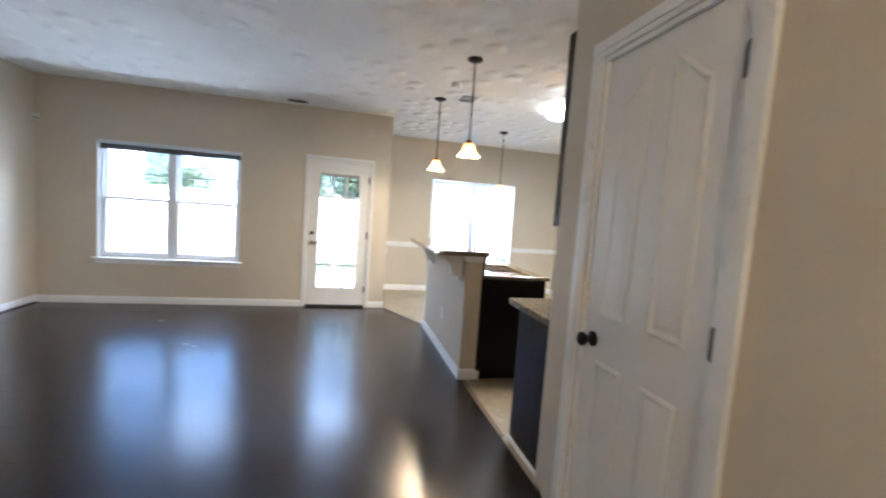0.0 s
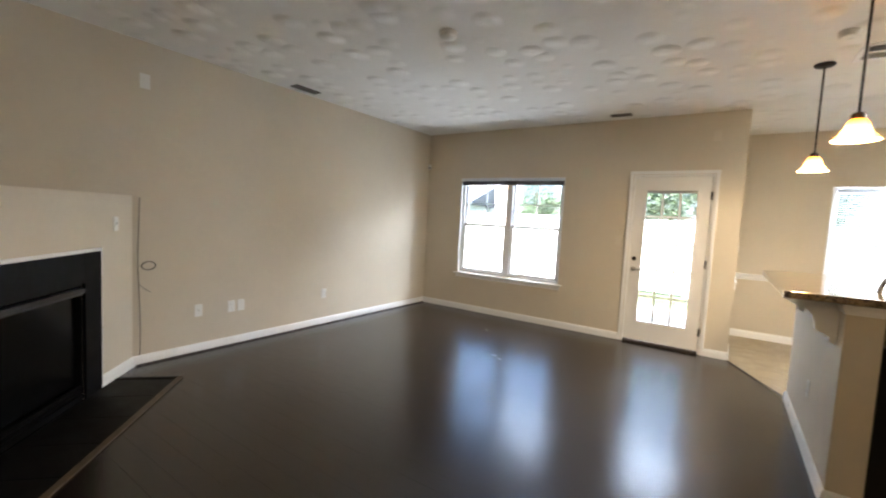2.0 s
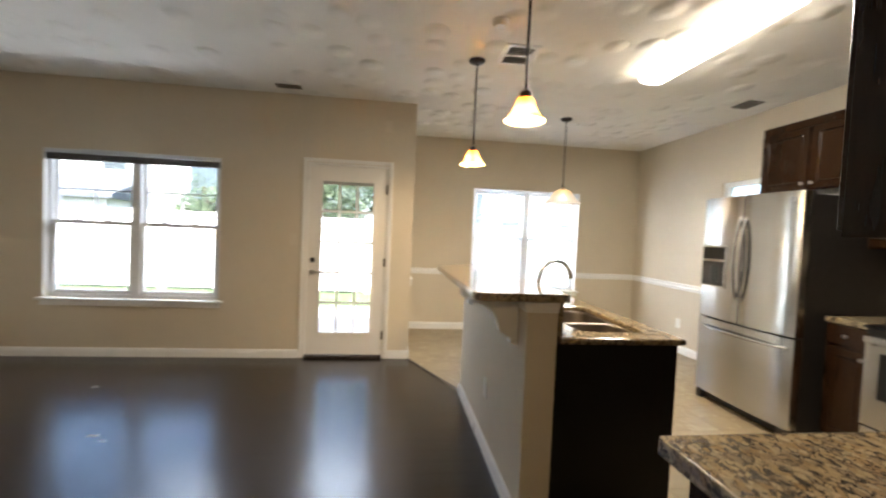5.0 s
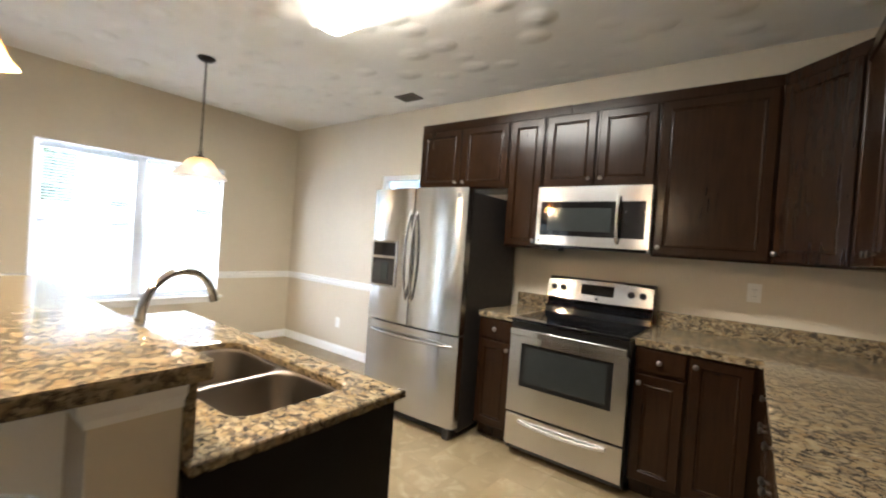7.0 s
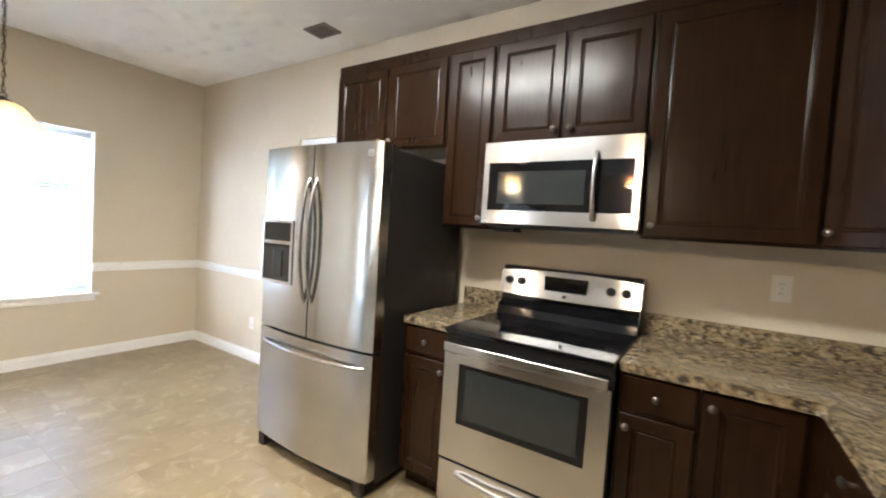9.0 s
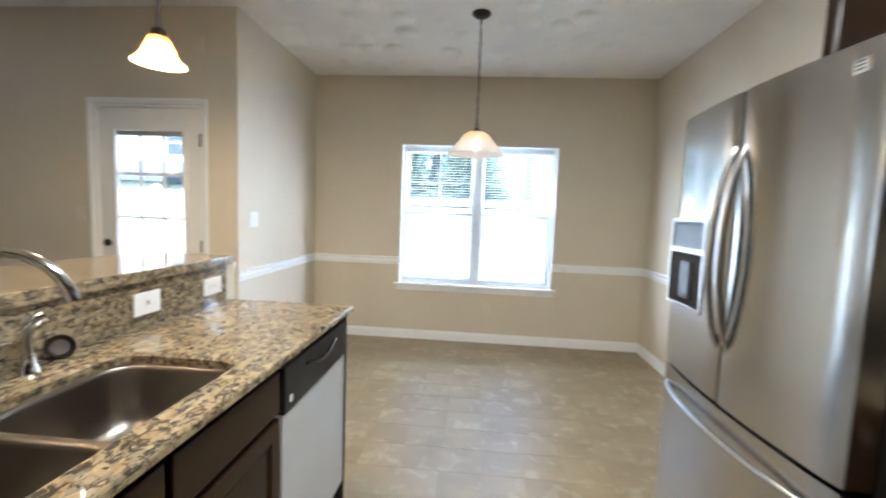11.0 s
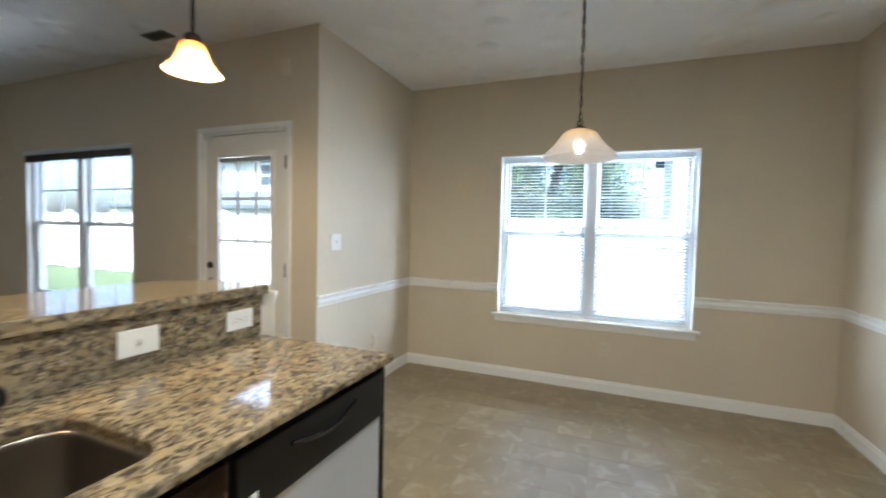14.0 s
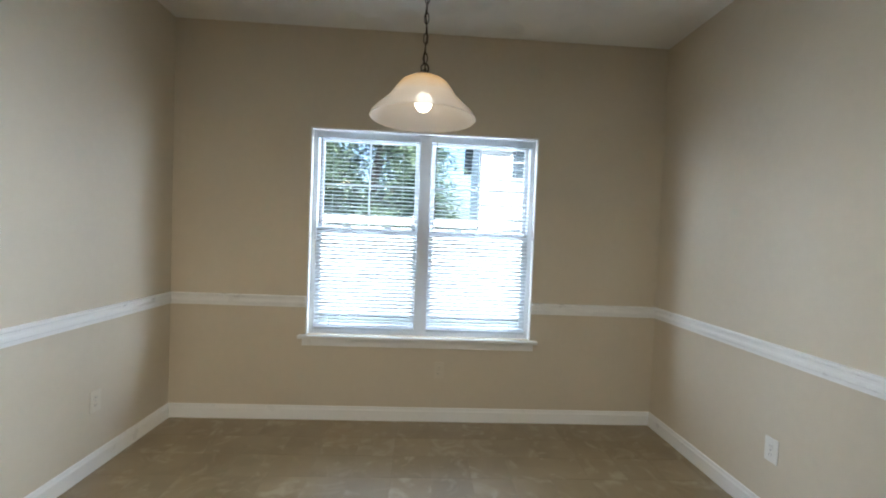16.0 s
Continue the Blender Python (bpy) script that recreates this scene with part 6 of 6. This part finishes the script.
def house(at, rz, w, d, h, roof_h, siding, openings, label, porch=None):
    """A sided house: wall boards in courses, a gable roof with overhang, windows with frames. The face looks along -y."""
    t = thing("house", label, "house")
    wl = bmesh.new()
    box(wl, 0, w, 0, d, 0, h)
    n = int(h / 0.2)
    for k in range(n):
        z = k * 0.2
        v = [wl.verts.new(p) for p in ((-0.012, -0.030, z), (w + 0.012, -0.030, z), (w + 0.012, -0.008, z + 0.199), (-0.012, -0.008, z + 0.199))]
        wl.faces.new(v)
        v2 = [wl.verts.new(p) for p in ((-0.012, -0.030, z), (w + 0.012, -0.030, z), (w + 0.012, -0.004, z), (-0.012, -0.004, z))]
        wl.faces.new(v2)
    g = [wl.verts.new(p) for p in ((0, 0, h), (0, d, h), (0, d / 2, h + roof_h), (w, 0, h), (w, d, h), (w, d / 2, h + roof_h))]
    wl.faces.new(g[:3])
    wl.faces.new(g[3:])
    part("wall", wl, siding, t)
    rf = bmesh.new()
    o, th = 0.45, 0.16
    s = roof_h / (d / 2)
    for side in (0, 1):
        y0, y1 = (-o, d / 2) if side == 0 else (d + o, d / 2)
        zz0 = h - o * s
        courses = 14
        for k in range(courses):
            a, b = k / courses, (k + 1) / courses
            ya, yb = y0 + (y1 - y0) * a, y0 + (y1 - y0) * b
            za, zb = zz0 + (h + roof_h - zz0) * a, zz0 + (h + roof_h - zz0) * b
            vs = [rf.verts.new(p) for p in ((-o, ya, za + th + 0.03), (w + o, ya, za + th + 0.03), (w + o, yb, zb + th), (-o, yb, zb + th))]
            rf.faces.new(vs)
            vs = [rf.verts.new(p) for p in ((-o, ya, za + th + 0.03), (w + o, ya, za + th + 0.03), (w + o, ya, za), (-o, ya, za))]
            rf.faces.new(vs)
    part("roof", rf, ROOFING, t, "grey-blue shingle roof")
    fc = bmesh.new()
    box(fc, -o, w + o, -o - 0.03, -o - 0.001, h - o * s - 0.05, h - o * s + th + 0.02)
    part("fascia", fc, FENCE, t, "white fascia board")
    for x0, x1, z0, z1 in openings:
        f = bmesh.new()
        e = 0.09
        for a in ((x0 - e, x0, z0 - e, z1 + e), (x1, x1 + e, z0 - e, z1 + e), (x0, x1, z0 - e, z0), (x0, x1, z1, z1 + e), (x0, x1, 0.5 * (z0 + z1) - 0.025, 0.5 * (z0 + z1) + 0.025)):
            box(f, a[0], a[1], -0.075, -0.031, a[2], a[3], 0.004)
        wi = part("window", f, FENCE, t, "white window frame")
        part("pane", bx(x0, x1, -0.055, -0.033, z0, z1), PANE_DARK, wi)
    if porch:
        px0, px1, pd, ph = porch
        pr = bmesh.new()
        v = [pr.verts.new(p) for p in ((px0 - 0.3, -pd - 0.3, ph), (px1 + 0.3, -pd - 0.3, ph), (px1 + 0.3, -0.01, ph + 1.0), (px0 - 0.3, -0.01, ph + 1.0),
                                       (px0 - 0.3, -pd - 0.3, ph - 0.18), (px1 + 0.3, -pd - 0.3, ph - 0.18), (px1 + 0.3, -0.01, ph - 0.18), (px0 - 0.3, -0.01, ph - 0.18))]
        for ids in ((0, 1, 2, 3), (0, 1, 5, 4), (1, 2, 6, 5), (0, 3, 7, 4), (4, 5, 6, 7)):
            pr.faces.new([v[i] for i in ids])
        part("porch_roof", pr, ROOFING, t, "low grey-blue shingle roof")
        part("lower_wall", bx(px0, px1, -pd, -0.032, 0, ph - 0.181), siding, t)
    t.matrix_basis = pose(at[0], at[1], G, 0, 0, rz)
    return t


house((-24.0, 21.5), 8, 15.0, 9.0, 5.6, 2.6, SIDING, ((2.0, 3.0, 3.9, 5.1), (4.6, 5.6, 3.9, 5.1), (8.0, 9.0, 3.9, 5.1), (11.4, 12.4, 3.9, 5.1)), "pale two-storey house with grey-blue shingle roofs", (1.0, 13.0, 3.2, 2.6))
house((4.9, 21.0), -4, 12.0, 9.0, 5.6, 2.4, SIDING, ((0.9, 2.0, 1.15, 2.3), (3.6, 4.8, 1.15, 2.3), (1.2, 2.2, 3.9, 5.1), (4.6, 5.6, 3.9, 5.1), (8.0, 9.0, 3.9, 5.1)), "pale two-storey house behind the fence")
house((16.0, -2.0), 82, 12.0, 8.0, 5.6, 2.2, SIDING_GREY, ((2.0, 3.0, 1.1, 2.3), (6.0, 7.0, 3.9, 5.1)), "grey neighbouring house beside the kitchen")


def tree(at, h, spread, leaves, seed, label, lean=0.0):
    """A tapered trunk with limbs, and a crown of many small leaves in uneven clumps round the twigs."""
    rng = random.Random(seed)
    t = thing("tree", label, "tree", (at[0], at[1], G))
    tk = bmesh.new()
    pts = [Vector((at[0] + lean * u + 0.10 * math.sin(u * 5 + seed), at[1] + 0.08 * math.cos(u * 4), G + h * 0.62 * u)) for u in [s / 9 for s in range(10)]]
    tube(tk, pts, 0.2, 10, [0.030 * h * (1 - 0.72 * s / 9) for s in range(10)])
    tips = []
    for k in range(17):
        u = rng.uniform(0.28, 1.0)
        p0 = pts[int(u * 9)]
        a, up = rng.uniform(0, 2 * math.pi), rng.uniform(0.25, 0.95)
        ln = spread * rng.uniform(0.55, 1.0) * (1.15 - 0.45 * u)
        p = [p0]
        d = Vector((math.cos(a), math.sin(a), up)).normalized()
        for s in range(5):
            d = (d + Vector((rng.uniform(-.25, .25), rng.uniform(-.25, .25), rng.uniform(-.12, .20)))).normalized()
            p.append(p[-1] + d * ln / 5)
        tube(tk, p, 0.05, 6, [0.0085 * h * (1 - u * 0.4) * (1 - 0.16 * s) for s in range(6)])
        tips += p[2:]
        for _ in range(2):
            b0 = p[rng.randint(2, 4)]
            d2 = Vector((rng.uniform(-1, 1), rng.uniform(-1, 1), rng.uniform(-0.3, 0.9))).normalized()
            e = [b0, b0 + d2 * ln * 0.18, b0 + d2 * ln * 0.36 + Vector((0, 0, -0.04))]
            tube(tk, e, 0.02, 5, [0.024, 0.016, 0.008])
            tips += e[1:]
    part("trunk", tk, BARK, t, "brown bark trunk and limbs", True)
    verts, faces = [], []
    for k in range(leaves):
        c = rng.choice(tips) + Vector((rng.gauss(0, 0.30), rng.gauss(0, 0.30), rng.gauss(0, 0.22)))
        a, b, sz = rng.uniform(0, 6.28), rng.uniform(-0.9, 0.9), rng.uniform(0.05, 0.095)
        u = Vector((math.cos(a) * math.cos(b), math.sin(a) * math.cos(b), math.sin(b)))
        v = u.cross(Vector((rng.uniform(-1, 1), rng.uniform(-1, 1), rng.uniform(-0.4, 1)))).normalized()
        i = len(verts)
        bend = u.cross(v) * sz * 0.18
        verts += [c - u * sz, c - v * sz * 0.46 + bend, c + u * sz, c + v * sz * 0.46 + bend]
        faces += [(i, i + 1, i + 2), (i, i + 2, i + 3)]
    data = bpy.data.meshes.new("crown")
    data.from_pydata(verts, [], faces)
    data.materials.append(LEAF)
    o = tagged(new("crown", data), "green leafy crown", kind="stuff")
    o.parent, o.location = t, -t.location


tree((1.2, 15.2), 7.6, 3.0, 15000, 3, "leafy green tree behind the white fence", 0.5)
tree((-1.6, 17.4), 6.4, 2.2, 7000, 8, "leafy green tree behind the white fence")
tree((2.5, 17.6), 6.4, 1.8, 9000, 5, "smaller leafy green tree behind the fence", -0.3)
tree((-5.6, 17.0), 4.6, 1.5, 2600, 11, "leafy green tree near the pale house")


# ---- small things on the living room floor ----
for k, (x, y, s) in enumerate(((-1.02, 4.62, 0.05), (-0.93, 4.55, 0.035), (-1.55, 5.45, 0.04))):
    m = bmesh.new()
    v = []
    for n in range(7):
        a = 2 * math.pi * n / 7
        r = s * (0.6 + 0.4 * math.sin(n * 2.3 + k))
        v.append((x + r * math.cos(a), y + 0.35 * r * math.sin(a)))
    prism(m, v, 0.0006, 0.0026)
    solo("paper_scrap", m, PAPER, "small white scrap lying on the dark floor", "scrap", "scraps on the floor")

# ---- transition strips ----
setting("threshold_strip", bx(1.437, 1.470, 2.70, 3.60, 0.0005, 0.009, 0.003), OAK_STRIP, "worn oak strip between plank and tile")
a0, a1 = Vector((1.005, 6.262, 0)), Vector((1.43, 5.335, 0))
dv = (a1 - a0).normalized()
sv = Vector((dv.y, -dv.x, 0)) * 0.012
setting("threshold_strip", prism(bmesh.new(), [(p.x, p.y) for p in (a0 - sv, a1 - sv, a1 + sv, a0 + sv)], 0.0005, 0.006, 0.002), DARK_STRIP, "dark strip between plank and tile")


# ---- floor pieces ----
def clip(poly, region):
    """A polygon cut to a convex region whose corners run anticlockwise."""
    for (ax, ay), (bx_, by) in zip(region, region[1:] + region[:1]):
        side = lambda p: (bx_ - ax) * (p[1] - ay) - (by - ay) * (p[0] - ax)
        out = []
        for p, q in zip(poly, poly[1:] + poly[:1]):
            sp, sq = side(p), side(q)
            if sp >= 0:
                out.append(p)
            if (sp >= 0) != (sq >= 0):
                u = sp / (sp - sq)
                out.append((p[0] + (q[0] - p[0]) * u, p[1] + (q[1] - p[1]) * u))
        poly = out
        if len(poly) < 3:
            return []
    return poly


def piece(name, poly, z0, z1, edge, material, parent):
    """A flat piece with a small chamfer; the outline is convex."""
    clean = [p for p, q in zip(poly, poly[1:] + poly[:1]) if math.hypot(p[0] - q[0], p[1] - q[1]) > 0.004]
    if len(clean) < 3:
        return
    cx, cy = sum(p[0] for p in clean) / len(clean), sum(p[1] for p in clean) / len(clean)
    def inset(p):
        dx, dy = cx - p[0], cy - p[1]
        return p[0] + math.copysign(min(edge, abs(dx)), dx), p[1] + math.copysign(min(edge, abs(dy)), dy)
    k = len(clean)
    verts = [(x, y, z0) for x, y in clean] + [(x, y, z1 - edge * 0.5) for x, y in clean] + [(*inset(p), z1) for p in clean]
    faces = [tuple(range(2 * k, 3 * k))]
    for r in (0, k):
        for s in range(k):
            n = (s + 1) % k
            faces.append((r + s, r + n, r + k + n, r + k + s))
    data = bpy.data.meshes.new(name)
    data.from_pydata(verts, [], faces)
    data.materials.append(material)
    o = new(name, data)
    o.parent = parent


floor_ob = bpy.data.objects["floor"]
tile_ob = bpy.data.objects["floor_tile"]
rng = random.Random(4)
PW = 0.127
HALL = [(-0.6, -1.6), (1.445, -1.6), (1.445, YS), (-0.6, YS)]
WOOD = [(XW, -1.6), (1.445, -1.6), (1.445, 5.24), (1.0, YN), (XW, YN)]
y = -1.6
while y < YN:
    x = XW - rng.uniform(0.0, 1.3)
    while x < 1.445:
        ln = rng.choice((1.22, 1.22, 0.9, 1.5))
        if not (y < 0.45 and x + ln < -0.75):
            poly = clip([(x + 0.0002, y + 0.0002), (x + ln - 0.0002, y + 0.0002), (x + ln - 0.0002, y + PW - 0.0002), (x + 0.0002, y + PW - 0.0002)], HALL if y + PW <= YS else WOOD)
            if poly:
                piece("plank", poly, -0.0058, -0.0002 * rng.random(), 0.0006, PLANK, floor_ob)
        x += ln
    y += PW

TP = 0.2215
R1 = [(1.452, YK), (XE, YK), (XE, 5.238), (1.452, 5.238)]
R2 = [(1.452, 5.238), (XE, 5.238), (XE, YD), (XJ, YD), (XJ, YN)]
for j in range(-23, 5):
    for i in range(-9, 9):
        x, y = 2.586 + i * TP, 7.010 + j * TP
        sq = [(x + 0.0013, y + 0.0013), (x + TP - 0.0013, y + 0.0013), (x + TP - 0.0013, y + TP - 0.0013), (x + 0.0013, y + TP - 0.0013)]
        if y + TP < 5.24:
            hidden = (x > 3.86 and y + TP < 4.36) or (x > 3.86 and y > 4.30) or y + TP < 2.62 or (x > 1.55 and x + TP < 2.09 and y > 3.62 and y + TP < 5.18)
            poly = [] if hidden else clip(sq, R1)
        else:
            poly = [] if (x > 3.86 and y + TP < 5.25) else clip(sq, R2)
        if poly:
            piece("tile", poly, -0.0012, 0.0001 * rng.random(), 0.0005, TILE, tile_ob)
